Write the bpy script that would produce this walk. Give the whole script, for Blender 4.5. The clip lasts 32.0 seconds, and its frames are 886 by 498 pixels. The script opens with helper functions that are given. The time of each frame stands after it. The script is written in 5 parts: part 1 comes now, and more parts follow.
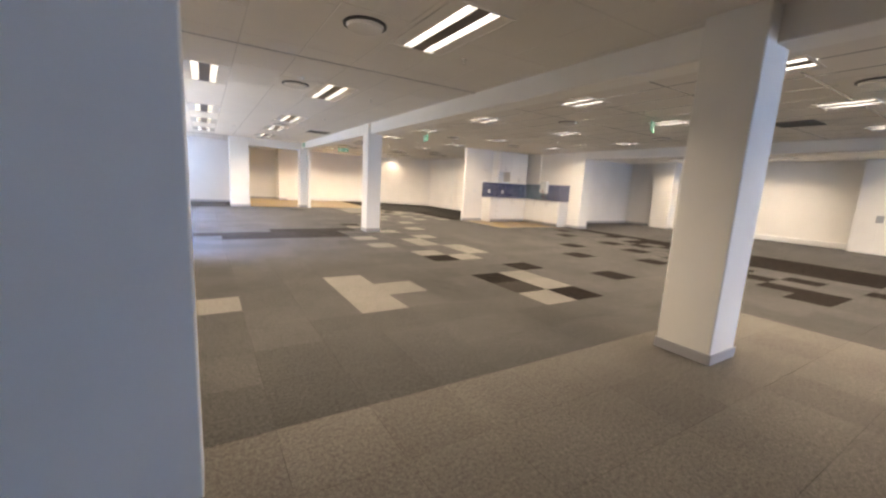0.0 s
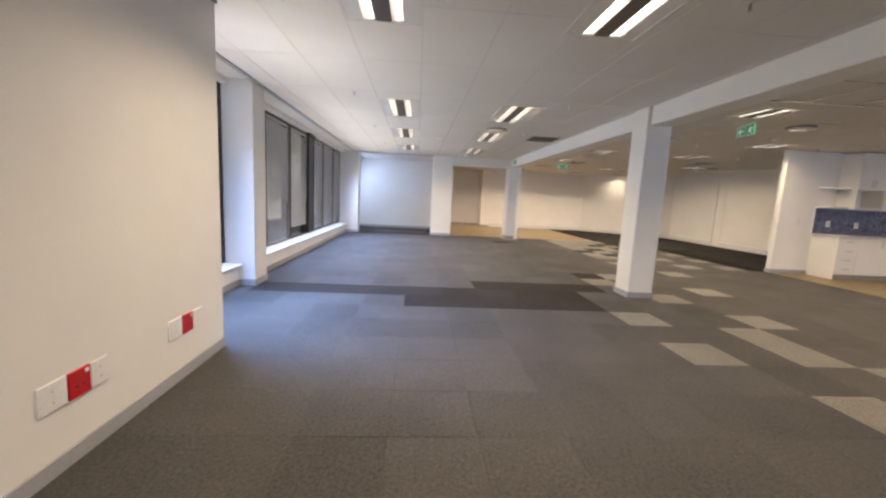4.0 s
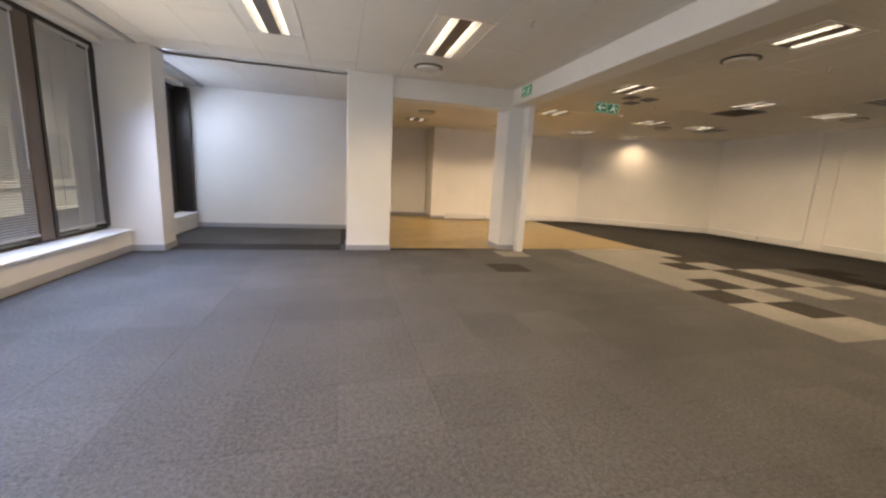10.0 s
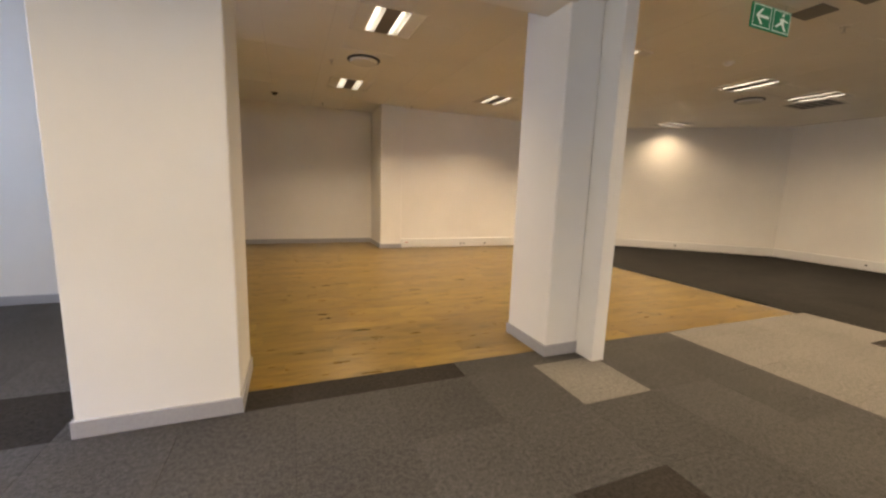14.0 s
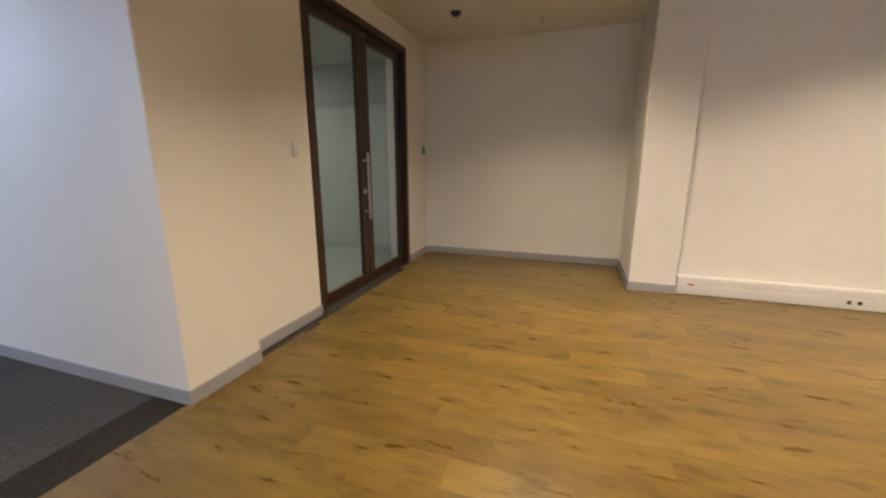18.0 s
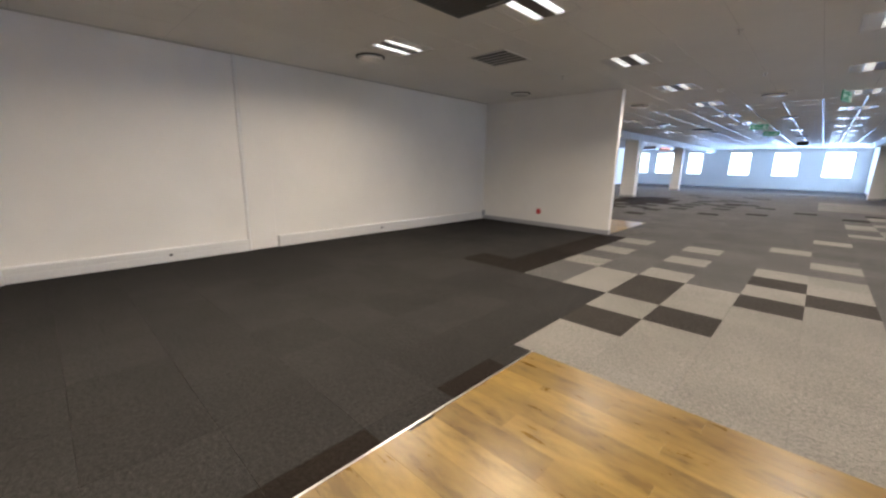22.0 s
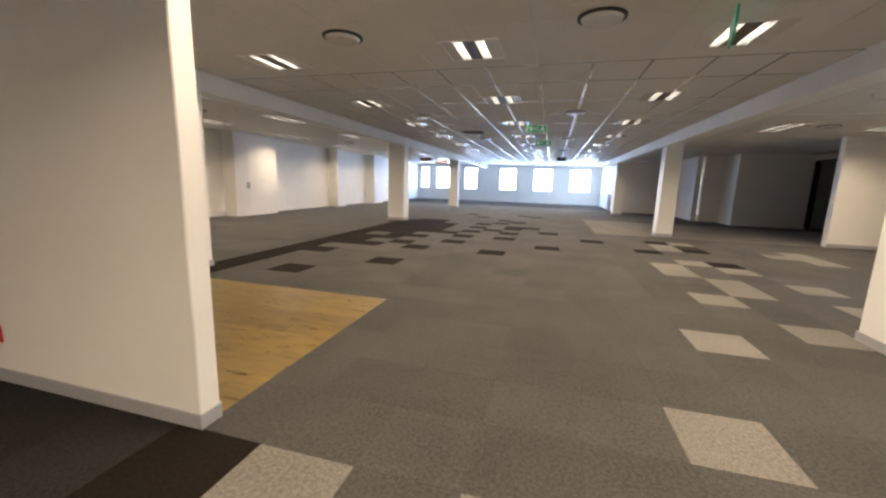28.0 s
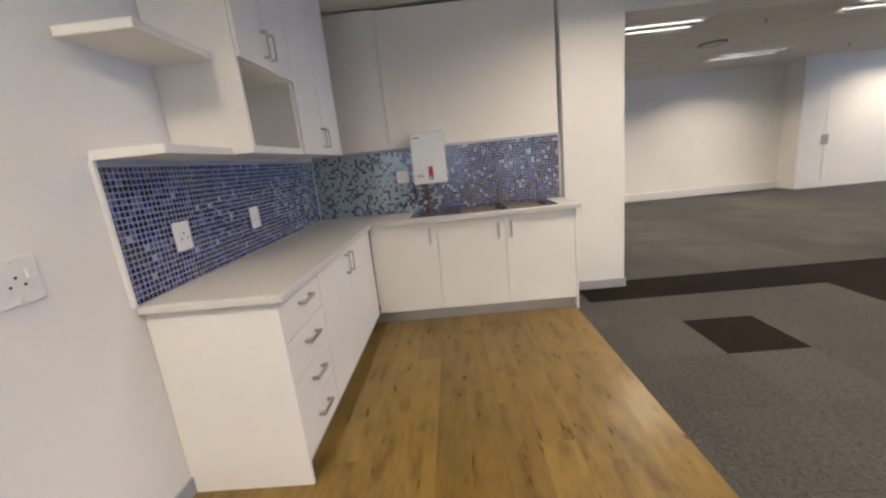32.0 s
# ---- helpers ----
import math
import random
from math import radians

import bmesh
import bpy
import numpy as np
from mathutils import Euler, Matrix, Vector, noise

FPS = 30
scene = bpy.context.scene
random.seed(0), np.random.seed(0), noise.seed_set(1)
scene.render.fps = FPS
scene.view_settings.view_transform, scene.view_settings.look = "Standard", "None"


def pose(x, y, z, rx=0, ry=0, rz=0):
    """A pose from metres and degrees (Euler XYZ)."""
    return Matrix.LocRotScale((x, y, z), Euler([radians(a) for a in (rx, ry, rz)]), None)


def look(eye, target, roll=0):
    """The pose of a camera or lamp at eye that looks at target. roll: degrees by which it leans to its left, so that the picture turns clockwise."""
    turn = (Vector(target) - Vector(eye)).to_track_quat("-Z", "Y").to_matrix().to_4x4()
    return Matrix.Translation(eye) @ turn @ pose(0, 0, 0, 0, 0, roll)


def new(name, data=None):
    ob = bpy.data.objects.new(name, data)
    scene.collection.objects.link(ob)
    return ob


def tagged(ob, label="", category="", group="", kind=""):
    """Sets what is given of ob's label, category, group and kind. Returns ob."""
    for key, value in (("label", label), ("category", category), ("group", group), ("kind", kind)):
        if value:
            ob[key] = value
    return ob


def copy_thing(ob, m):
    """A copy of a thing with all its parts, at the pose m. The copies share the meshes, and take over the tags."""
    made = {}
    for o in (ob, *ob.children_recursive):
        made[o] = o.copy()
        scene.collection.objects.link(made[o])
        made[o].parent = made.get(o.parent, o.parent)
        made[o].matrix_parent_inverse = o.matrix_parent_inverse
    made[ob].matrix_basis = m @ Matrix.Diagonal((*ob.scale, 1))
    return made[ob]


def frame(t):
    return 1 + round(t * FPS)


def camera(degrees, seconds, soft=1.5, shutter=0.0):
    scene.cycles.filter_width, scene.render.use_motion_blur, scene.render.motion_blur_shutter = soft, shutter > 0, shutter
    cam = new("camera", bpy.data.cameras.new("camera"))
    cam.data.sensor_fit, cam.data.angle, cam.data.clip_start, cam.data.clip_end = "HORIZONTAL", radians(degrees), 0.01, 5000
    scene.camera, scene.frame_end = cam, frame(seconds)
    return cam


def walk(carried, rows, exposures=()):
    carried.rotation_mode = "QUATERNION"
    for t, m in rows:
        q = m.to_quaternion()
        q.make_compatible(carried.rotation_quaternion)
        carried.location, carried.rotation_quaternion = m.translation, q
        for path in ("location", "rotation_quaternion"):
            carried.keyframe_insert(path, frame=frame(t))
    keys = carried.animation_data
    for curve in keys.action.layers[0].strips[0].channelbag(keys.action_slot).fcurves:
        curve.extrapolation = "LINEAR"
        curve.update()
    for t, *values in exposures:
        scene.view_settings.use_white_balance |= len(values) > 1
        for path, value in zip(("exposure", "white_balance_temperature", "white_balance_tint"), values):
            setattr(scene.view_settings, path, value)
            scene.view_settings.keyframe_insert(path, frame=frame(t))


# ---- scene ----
cam = camera(97.9, 32.0, 2.4)
PATH = [
    (0, (-0.261, -0.931, 1.277), (0.781, 0.744, 0.947), 3.2),
    (0.5, (-0.048, -0.497, 1.285), (0.863, 1.260, 0.993), 3.7),
    (1, (0.132, -0.049, 1.294), (0.870, 1.792, 1.034), 4.6),
    (1.5, (0.213, 0.439, 1.291), (0.716, 2.358, 1.036), 4.4),
    (2, (0.212, 0.919, 1.303), (0.56, 2.867, 1.015), 4.2),
    (2.5, (0.205, 1.445, 1.293), (0.419, 3.415, 1.025), 3.4),
    (3, (0.136, 1.987, 1.305), (0.297, 3.963, 1.046), 3.4),
    (3.5, (0.116, 2.525, 1.292), (0.257, 4.505, 1.045), 3.2),
    (5.5, (0.112, 4.754, 1.324), (0.284, 6.711, 0.946), 1.7),
    (6, (0.099, 5.371, 1.317), (0.263, 7.336, 0.985), 1.6),
    (6.5, (0.046, 5.955, 1.341), (0.253, 7.927, 1.080), 2.5),
    (7, (0.060, 6.559, 1.346), (0.272, 8.527, 1.059), 1.8),
    (7.5, (0.084, 7.148, 1.328), (0.373, 9.104, 1.032), 1.2),
    (8, (0.139, 7.695, 1.289), (0.492, 9.636, 0.961), 0.8),
    (8.5, (0.227, 8.292, 1.251), (0.630, 10.226, 0.939), 0.9),
    (9, (0.318, 8.816, 1.210), (0.767, 10.740, 0.896), 1.6),
    (9.5, (0.415, 9.378, 1.177), (0.884, 11.291, 0.832), 2.3),
    (10, (0.512, 9.942, 1.152), (1.022, 11.844, 0.798), 3.0),
    (10.5, (0.600, 10.517, 1.142), (1.160, 12.413, 0.841), 3.4),
    (11, (0.709, 11.057, 1.134), (1.338, 12.938, 0.880), 3.5),
    (11.5, (0.791, 11.575, 1.125), (1.481, 13.432, 0.850), 3.7),
    (12, (0.874, 12.070, 1.108), (1.604, 13.898, 0.752), 3.7),
    (12.5, (1.0, 12.567, 1.115), (1.824, 14.356, 0.768), 3.0),
    (13, (1.171, 13.062, 1.116), (2.043, 14.827, 0.762), 2.6),
    (13.5, (1.331, 13.504, 1.139), (2.158, 15.291, 0.792), 2.3),
    (14, (1.501, 13.958, 1.150), (2.234, 15.794, 0.845), 2.0),
    (14.5, (1.612, 14.381, 1.154), (2.214, 16.265, 0.857), 1.2),
    (16.5, (2.220, 16.008, 1.206), (2.159, 17.959, 0.770), -1.3),
    (17, (2.335, 16.420, 1.204), (2.071, 18.353, 0.762), -0.9),
    (17.5, (2.438, 16.816, 1.201), (1.952, 18.704, 0.753), -0.1),
    (18, (2.521, 17.187, 1.208), (1.898, 19.036, 0.767), 0.0),
    (18.5, (2.618, 17.635, 1.224), (2.128, 19.52, 0.771), -0.4),
    (19, (2.817, 18.02, 1.22), (2.722, 19.966, 0.77), -1.4),
    (19.5, (3.13, 18.324, 1.22), (3.78, 20.152, 0.733), -0.4),
    (20, (3.483, 18.568, 1.222), (4.81, 19.967, 0.692), 0.9),
    (20.5, (3.874, 18.702, 1.234), (5.639, 19.482, 0.71), 1.1),
    (21, (4.286, 18.721, 1.241), (6.225, 18.669, 0.752), 1.0),
    (21.5, (4.741, 18.636, 1.264), (6.513, 17.827, 0.807), 0.7),
    (22, (5.085, 18.442, 1.276), (6.436, 17.032, 0.845), 1.0),
    (22.5, (5.372, 18.087, 1.284), (6.299, 16.362, 0.876), 0.6),
    (23, (5.574, 17.678, 1.289), (6.235, 15.833, 0.889), 0.5),
    (23.5, (5.671, 17.196, 1.268), (6.045, 15.283, 0.821), 0.4),
    (24, (5.710, 16.672, 1.251), (5.925, 14.740, 0.779), -0.3),
    (24.5, (5.755, 16.132, 1.232), (5.844, 14.187, 0.776), -0.4),
    (26.5, (5.979, 13.912, 1.279), (6.059, 11.949, 0.907), 2.0),
    (27, (6.021, 13.377, 1.292), (6.205, 11.415, 0.950), 2.5),
    (27.5, (6.086, 12.865, 1.300), (6.480, 10.932, 0.977), 2.0),
    (28, (6.230, 12.396, 1.280), (6.753, 10.496, 0.938), 1.8),
    (28.5, (6.416, 11.911, 1.288), (7.042, 10.043, 0.942), 1.5),
    (29, (6.666, 11.484, 1.296), (7.461, 9.678, 0.971), 0.8),
    (29.5, (6.928, 11.143, 1.291), (7.881, 9.415, 0.967), 0.8),
    (30, (7.076, 10.836, 1.283), (8.345, 9.332, 0.925), 0.7),
    (30.5, (7.148, 10.512, 1.302), (8.703, 9.324, 0.888), 0.7),
    (31, (7.198, 10.212, 1.317), (9.024, 9.515, 0.894), -2.0),
    (31.5, (7.224, 9.890, 1.329), (9.159, 9.648, 0.883), -4.6),
    (32, (7.280, 9.595, 1.334), (9.229, 9.682, 0.892), -5.9),
]
walk(cam, [(t, look(eye, target, roll)) for t, eye, target, roll in PATH],
     [(0, 1.15, 7300, 12), (1.5, 0.8, 7300, 12), (3.2, 0.55, 7100, 12), (5.0, 0.44, 7900, 12), (7.0, 0.28, 8100, 12), (8.5, 0.28, 8400, 12), (10, 0.28, 8700, 12), (13, 0.28, 8700, 12), (14.5, 0.26, 8300, 12), (17.0, 0.33, 7300, 11), (18.0, 0.33, 7300, 11), (19.2, 0.28, 6000, 9), (20.3, 0.28, 5900, 9), (21, 0.3, 6300, 9), (22, 0.55, 6200, 10), (24, 0.8, 7200, 11), (26.5, 0.65, 7400, 11), (29, 0.66, 7300, 10), (30, 0.6, 7000, 9), (31, 0.58, 6800, 10), (31.5, 0.58, 6500, 9), (32, 0.7, 6450, 9.5)])
# ---------------- world, sun, exposure ----------------
world = bpy.data.worlds.new("sky")
scene.world = world
world.use_nodes = True
wn = world.node_tree
sky = wn.nodes.new("ShaderNodeTexSky")
sky.sky_type = 'NISHITA'
sky.sun_disc = False
sky.sun_elevation = radians(37)
sky.sun_rotation = radians(65)
wn.links.new(sky.outputs[0], wn.nodes["Background"].inputs[0])
wn.nodes["Background"].inputs[1].default_value = 0.12
sun = new("sun", bpy.data.lights.new("sun", "SUN"))
sun.data.energy, sun.data.angle, sun.data.color = 3.5, radians(0.5), (1.0, 0.95, 0.88)
sun.matrix_world = look((0, 0, 30), (-33, -15.4, 2.6))

# heights and lines of the plan
CEIL = 2.63
BEAM = 2.38
XW = -2.2      # foot of the window wall
XE = 10.9      # east wall of the north hall

# centres of the recessed ceiling lights
LONG = [(-0.2, 5.72), (1.52, 5.68), (-0.2, 9.35), (1.57, 9.3), (-0.2, 11.75), (1.6, 11.65), (-0.2, 14.28), (1.64, 14.28), (1.66, 2.3), (-0.2, 2.3)]
SHORT = [(2.36, 17.66), (2.36, 20.03), (4.7, 19.85)]
for y in (17.45, 15.2, 12.85, 10.55, 8.2, 5.75, 3.3, 0.9, -1.5, -3.9, -6.3, -8.7, -11.1, -13.5):
    SHORT += [(4.75, y), (7.13, y)]
SHORT += [(6.9, 19.7), (8.86, 19.91), (9.0, 15.2), (8.5, 17.4), (9.53, 8.2), (9.53, 5.75), (9.53, 3.3), (9.53, 0.9), (9.53, -1.5), (9.53, -3.9), (9.53, -6.3), (9.53, -8.7), (9.53, -11.1)]
BAY = [(x, y) for y in (7.1, 4.2, 0.8, -2.7, -6.2, -9.7, -13.2) for x in (12.45, 14.85)]
RECESS = [(x - 0.3, y - 0.6, x + 0.3, y + 0.6) for x, y in LONG + BAY] + [(x - 0.3, y - 0.3, x + 0.3, y + 0.3) for x, y in SHORT]


# ---------------- helpers for meshes ----------------
def mesh_of(name, bm, mats, smooth=False):
    me = bpy.data.meshes.new(name)
    bm.to_mesh(me)
    bm.free()
    for m in (mats if isinstance(mats, (list, tuple)) else [mats]):
        me.materials.append(m)
    if smooth:
        for p in me.polygons:
            p.use_smooth = True
    return me


def add_box(bm, x0, y0, z0, x1, y1, z1, bevel=0.0, mat=0, seg=1):
    r = bmesh.ops.create_cube(bm, size=1.0)
    vs = r["verts"]
    for v in vs:
        v.co = Vector((x0 + (v.co.x + 0.5) * (x1 - x0), y0 + (v.co.y + 0.5) * (y1 - y0), z0 + (v.co.z + 0.5) * (z1 - z0)))
    fs = {f for v in vs for f in v.link_faces}
    for f in fs:
        f.material_index = mat
    if bevel > 0:
        es = {e for v in vs for e in v.link_edges}
        r = bmesh.ops.bevel(bm, geom=list(es), offset=bevel, segments=seg, affect='EDGES', profile=0.5)
        for f in r["faces"]:
            f.material_index = mat
    return bm


def add_cyl(bm, c, r, h, axis="z", seg=24, r2=None, mat=0):
    rot = {"z": Matrix(), "x": Matrix.Rotation(radians(90), 4, 'Y'), "y": Matrix.Rotation(radians(90), 4, 'X')}[axis]
    res = bmesh.ops.create_cone(bm, cap_ends=True, segments=seg, radius1=r, radius2=r if r2 is None else r2, depth=h,
                                matrix=Matrix.Translation(c) @ rot)
    for f in {f for v in res["verts"] for f in v.link_faces}:
        f.material_index = mat
    return bm


def box_bm(*a, **k):
    return add_box(bmesh.new(), *a, **k)


def part(name, bm, material, parent, label="", smooth=False):
    ob = new(name, mesh_of(name, bm, material, smooth))
    ob.parent = parent
    if label:
        ob["label"] = label
    return ob


def thing(name, label, category, group="", kind="", at=(0, 0, 0), turn=0):
    ob = new(name)
    ob.empty_display_size = 0.1
    ob.matrix_world = pose(at[0], at[1], at[2], 0, 0, turn)
    return tagged(ob, label, category, group, kind)


def solid(name, bm, material, label, category, group="", kind="", smooth=False):
    ob = new(name, mesh_of(name, bm, material, smooth))
    return tagged(ob, label, category, group, kind)


# ---------------- materials ----------------
def nodes_of(name):
    m = bpy.data.materials.new(name)
    m.use_nodes = True
    nt = m.node_tree
    return m, nt, nt.nodes["Principled BSDF"]


def tex(nt, kind, scale, detail=4.0, rough=0.5, coord="Object", vec=None):
    n = nt.nodes.new("ShaderNodeTex" + kind)
    n.inputs["Scale"].default_value = scale
    if "Detail" in n.inputs:
        n.inputs["Detail"].default_value = detail
        n.inputs["Roughness"].default_value = rough
    if vec is None:
        c = nt.nodes.new("ShaderNodeTexCoord")
        vec = c.outputs[coord]
    nt.links.new(vec, n.inputs["Vector"])
    return n


def ramp(nt, src, stops):
    r = nt.nodes.new("ShaderNodeValToRGB")
    el = r.color_ramp.elements
    while len(el) < len(stops):
        el.new(0.5)
    for e, (p, c) in zip(el, stops):
        e.position, e.color = p, (*c, 1) if len(c) == 3 else c
    nt.links.new(src, r.inputs[0])
    return r


def mix(nt, fac, a, b, mode="MIX"):
    n = nt.nodes.new("ShaderNodeMix")
    n.data_type, n.blend_type = 'RGBA', mode
    for sock, v in ((n.inputs[0], fac), (n.inputs[6], a), (n.inputs[7], b)):
        if isinstance(v, (int, float)):
            sock.default_value = v
        elif isinstance(v, tuple):
            sock.default_value = (*v, 1)
        else:
            nt.links.new(v, sock)
    return n.outputs[2]


def bump(nt, bsdf, height, strength=0.2, dist=0.01):
    b = nt.nodes.new("ShaderNodeBump")
    b.inputs["Strength"].default_value, b.inputs["Distance"].default_value = strength, dist
    nt.links.new(height, b.inputs["Height"])
    nt.links.new(b.outputs[0], bsdf.inputs["Normal"])


def paint(name, col, rough=0.55, stain=0.06, grain=0.08):
    m, nt, b = nodes_of(name)
    geo = nt.nodes.new("ShaderNodeNewGeometry")
    big = tex(nt, "Noise", 0.9, 5, 0.6, vec=geo.outputs["Position"])
    fine = tex(nt, "Noise", 180, 3, 0.6, vec=geo.outputs["Position"])
    dark = tuple(c * (1 - stain) for c in col)
    r = ramp(nt, big.outputs["Fac"], [(0.35, dark), (0.62, col)])
    nt.links.new(r.outputs[0], b.inputs["Base Color"])
    b.inputs["Roughness"].default_value = rough
    bump(nt, b, fine.outputs["Fac"], grain, 0.002)
    return m


def plain(name, col, rough=0.5, metal=0.0, bumps=0.0, scale=60, low=0.9):
    m, nt, b = nodes_of(name)
    n = tex(nt, "Noise", scale, 4, 0.6)
    r = ramp(nt, n.outputs["Fac"], [(0.3, tuple(c * low for c in col)), (0.7, col)])
    nt.links.new(r.outputs[0], b.inputs["Base Color"])
    b.inputs["Roughness"].default_value, b.inputs["Metallic"].default_value = rough, metal
    if bumps:
        bump(nt, b, n.outputs["Fac"], bumps, 0.002)
    return m


def carpet(name, col, vary=0.12, island=False, sheen=0.05):
    """Loop-pile carpet tile: mottled yarn, slight shade of its own for each tile."""
    m, nt, b = nodes_of(name)
    geo = nt.nodes.new("ShaderNodeNewGeometry")
    pos = geo.outputs["Position"]
    yarn = tex(nt, "Noise", 170, 4, 0.78, vec=pos)
    blot = tex(nt, "Noise", 48, 4, 0.8, vec=pos)
    wear = tex(nt, "Noise", 1.1, 4, 0.6, vec=pos)
    lo, hi = tuple(c * 0.5 for c in col), tuple(min(1, c * 1.56) for c in col)
    r = ramp(nt, yarn.outputs["Fac"], [(0.28, lo), (0.5, col), (0.74, hi)])
    r2 = ramp(nt, blot.outputs["Fac"], [(0.34, (0.66, 0.66, 0.66)), (0.66, (1.34, 1.33, 1.31))])
    r3 = ramp(nt, wear.outputs["Fac"], [(0.3, (0.86, 0.86, 0.86)), (0.7, (1.1, 1.1, 1.08))])
    if island:
        rnd = geo.outputs["Random Per Island"]
    else:
        rnd = nt.nodes.new("ShaderNodeObjectInfo").outputs["Random"]
    r4 = ramp(nt, rnd, [(0.0, (1 - vary,) * 3), (1.0, (1 + vary * 0.6,) * 3)])
    c = mix(nt, 1.0, r.outputs[0], r2.outputs[0], "MULTIPLY")
    c = mix(nt, 1.0, c, r3.outputs[0], "MULTIPLY")
    c = mix(nt, 1.0, c, r4.outputs[0], "MULTIPLY")
    nt.links.new(c, b.inputs["Base Color"])
    b.inputs["Roughness"].default_value = 0.95
    b.inputs["Specular IOR Level"].default_value = 0.02
    b.inputs["Sheen Weight"].default_value, b.inputs["Sheen Roughness"].default_value = sheen, 0.35
    bump(nt, b, yarn.outputs["Fac"], 0.7, 0.006)
    return m


def wood_plank(name):
    m, nt, b = nodes_of(name)
    geo = nt.nodes.new("ShaderNodeNewGeometry")
    oi = nt.nodes.new("ShaderNodeObjectInfo")
    add = nt.nodes.new("ShaderNodeVectorMath")
    add.operation = 'MULTIPLY_ADD'
    cmb = nt.nodes.new("ShaderNodeCombineXYZ")
    for k in range(3):
        nt.links.new(oi.outputs["Random"], cmb.inputs[k])
    nt.links.new(cmb.outputs[0], add.inputs[0])
    add.inputs[1].default_value = (37.0, 19.0, 0)
    nt.links.new(geo.outputs["Position"], add.inputs[2])
    mp = nt.nodes.new("ShaderNodeMapping")
    mp.inputs["Scale"].default_value = (2.2, 9, 1)
    nt.links.new(add.outputs[0], mp.inputs[0])
    g = tex(nt, "Noise", 2.0, 5, 0.6, vec=mp.outputs[0])
    mp2 = nt.nodes.new("ShaderNodeMapping")
    mp2.inputs["Scale"].default_value = (2.0, 6.0, 1)
    nt.links.new(add.outputs[0], mp2.inputs[0])
    k = tex(nt, "Noise", 1.6, 4, 0.62, vec=mp2.outputs[0])
    r = ramp(nt, g.outputs["Fac"], [(0.25, (0.158, 0.098, 0.024)), (0.5, (0.205, 0.133, 0.034)), (0.78, (0.248, 0.170, 0.047))])
    r2 = ramp(nt, k.outputs["Fac"], [(0.34, (0.60, 0.56, 0.48)), (0.46, (0.93, 0.92, 0.90)), (0.66, (1.14, 1.14, 1.11))])
    mp3 = nt.nodes.new("ShaderNodeMapping")
    mp3.inputs["Scale"].default_value = (2.0, 1.3, 0)
    nt.links.new(add.outputs[0], mp3.inputs[0])
    kn = tex(nt, "Voronoi", 2.6, 0, vec=mp3.outputs[0])
    r5 = ramp(nt, kn.outputs["Distance"], [(0.01, (0.74, 0.67, 0.58)), (0.08, (1, 1, 1))])
    r3 = ramp(nt, oi.outputs["Random"], [(0, (0.70, 0.665, 0.60)), (0.5, (0.88, 0.86, 0.82)), (1, (1.06, 1.05, 1.0))])
    c = mix(nt, 1.0, r.outputs[0], r2.outputs[0], "MULTIPLY")
    c = mix(nt, 1.0, c, r5.outputs[0], "MULTIPLY")
    c = mix(nt, 1.0, c, r3.outputs[0], "MULTIPLY")
    nt.links.new(c, b.inputs["Base Color"])
    rr = ramp(nt, g.outputs["Fac"], [(0.3, (0.26,) * 3), (0.7, (0.36,) * 3)])
    nt.links.new(rr.outputs[0], b.inputs["Roughness"])
    bump(nt, b, g.outputs["Fac"], 0.03, 0.002)
    return m


def glass(name, tint=(0.92, 0.96, 0.95), rough=0.0):
    m, nt, b = nodes_of(name)
    nt.nodes.remove(b)
    out = nt.nodes["Material Output"]
    tr = nt.nodes.new("ShaderNodeBsdfTransparent")
    tr.inputs[0].default_value = (*tint, 1)
    gl = nt.nodes.new("ShaderNodeBsdfGlossy")
    gl.inputs["Roughness"].default_value = rough
    lw = nt.nodes.new("ShaderNodeLayerWeight")
    lw.inputs[0].default_value = 0.5
    pw = nt.nodes.new("ShaderNodeMath")
    pw.operation = 'POWER'
    nt.links.new(lw.outputs["Facing"], pw.inputs[0])
    pw.inputs[1].default_value = 4.0
    fr = nt.nodes.new("ShaderNodeMath")
    fr.operation = 'MULTIPLY_ADD'
    nt.links.new(pw.outputs[0], fr.inputs[0])
    fr.inputs[1].default_value, fr.inputs[2].default_value = 0.22, 0.03
    mx = nt.nodes.new("ShaderNodeMixShader")
    nt.links.new(fr.outputs[0], mx.inputs[0])
    nt.links.new(tr.outputs[0], mx.inputs[1])
    nt.links.new(gl.outputs[0], mx.inputs[2])
    nt.links.new(mx.outputs[0], out.inputs[0])
    return m


def glow(name, col, strength):
    m, nt, b = nodes_of(name)
    b.inputs["Base Color"].default_value = (*col, 1)
    b.inputs["Emission Color"].default_value = (*col, 1)
    b.inputs["Emission Strength"].default_value = strength
    return m


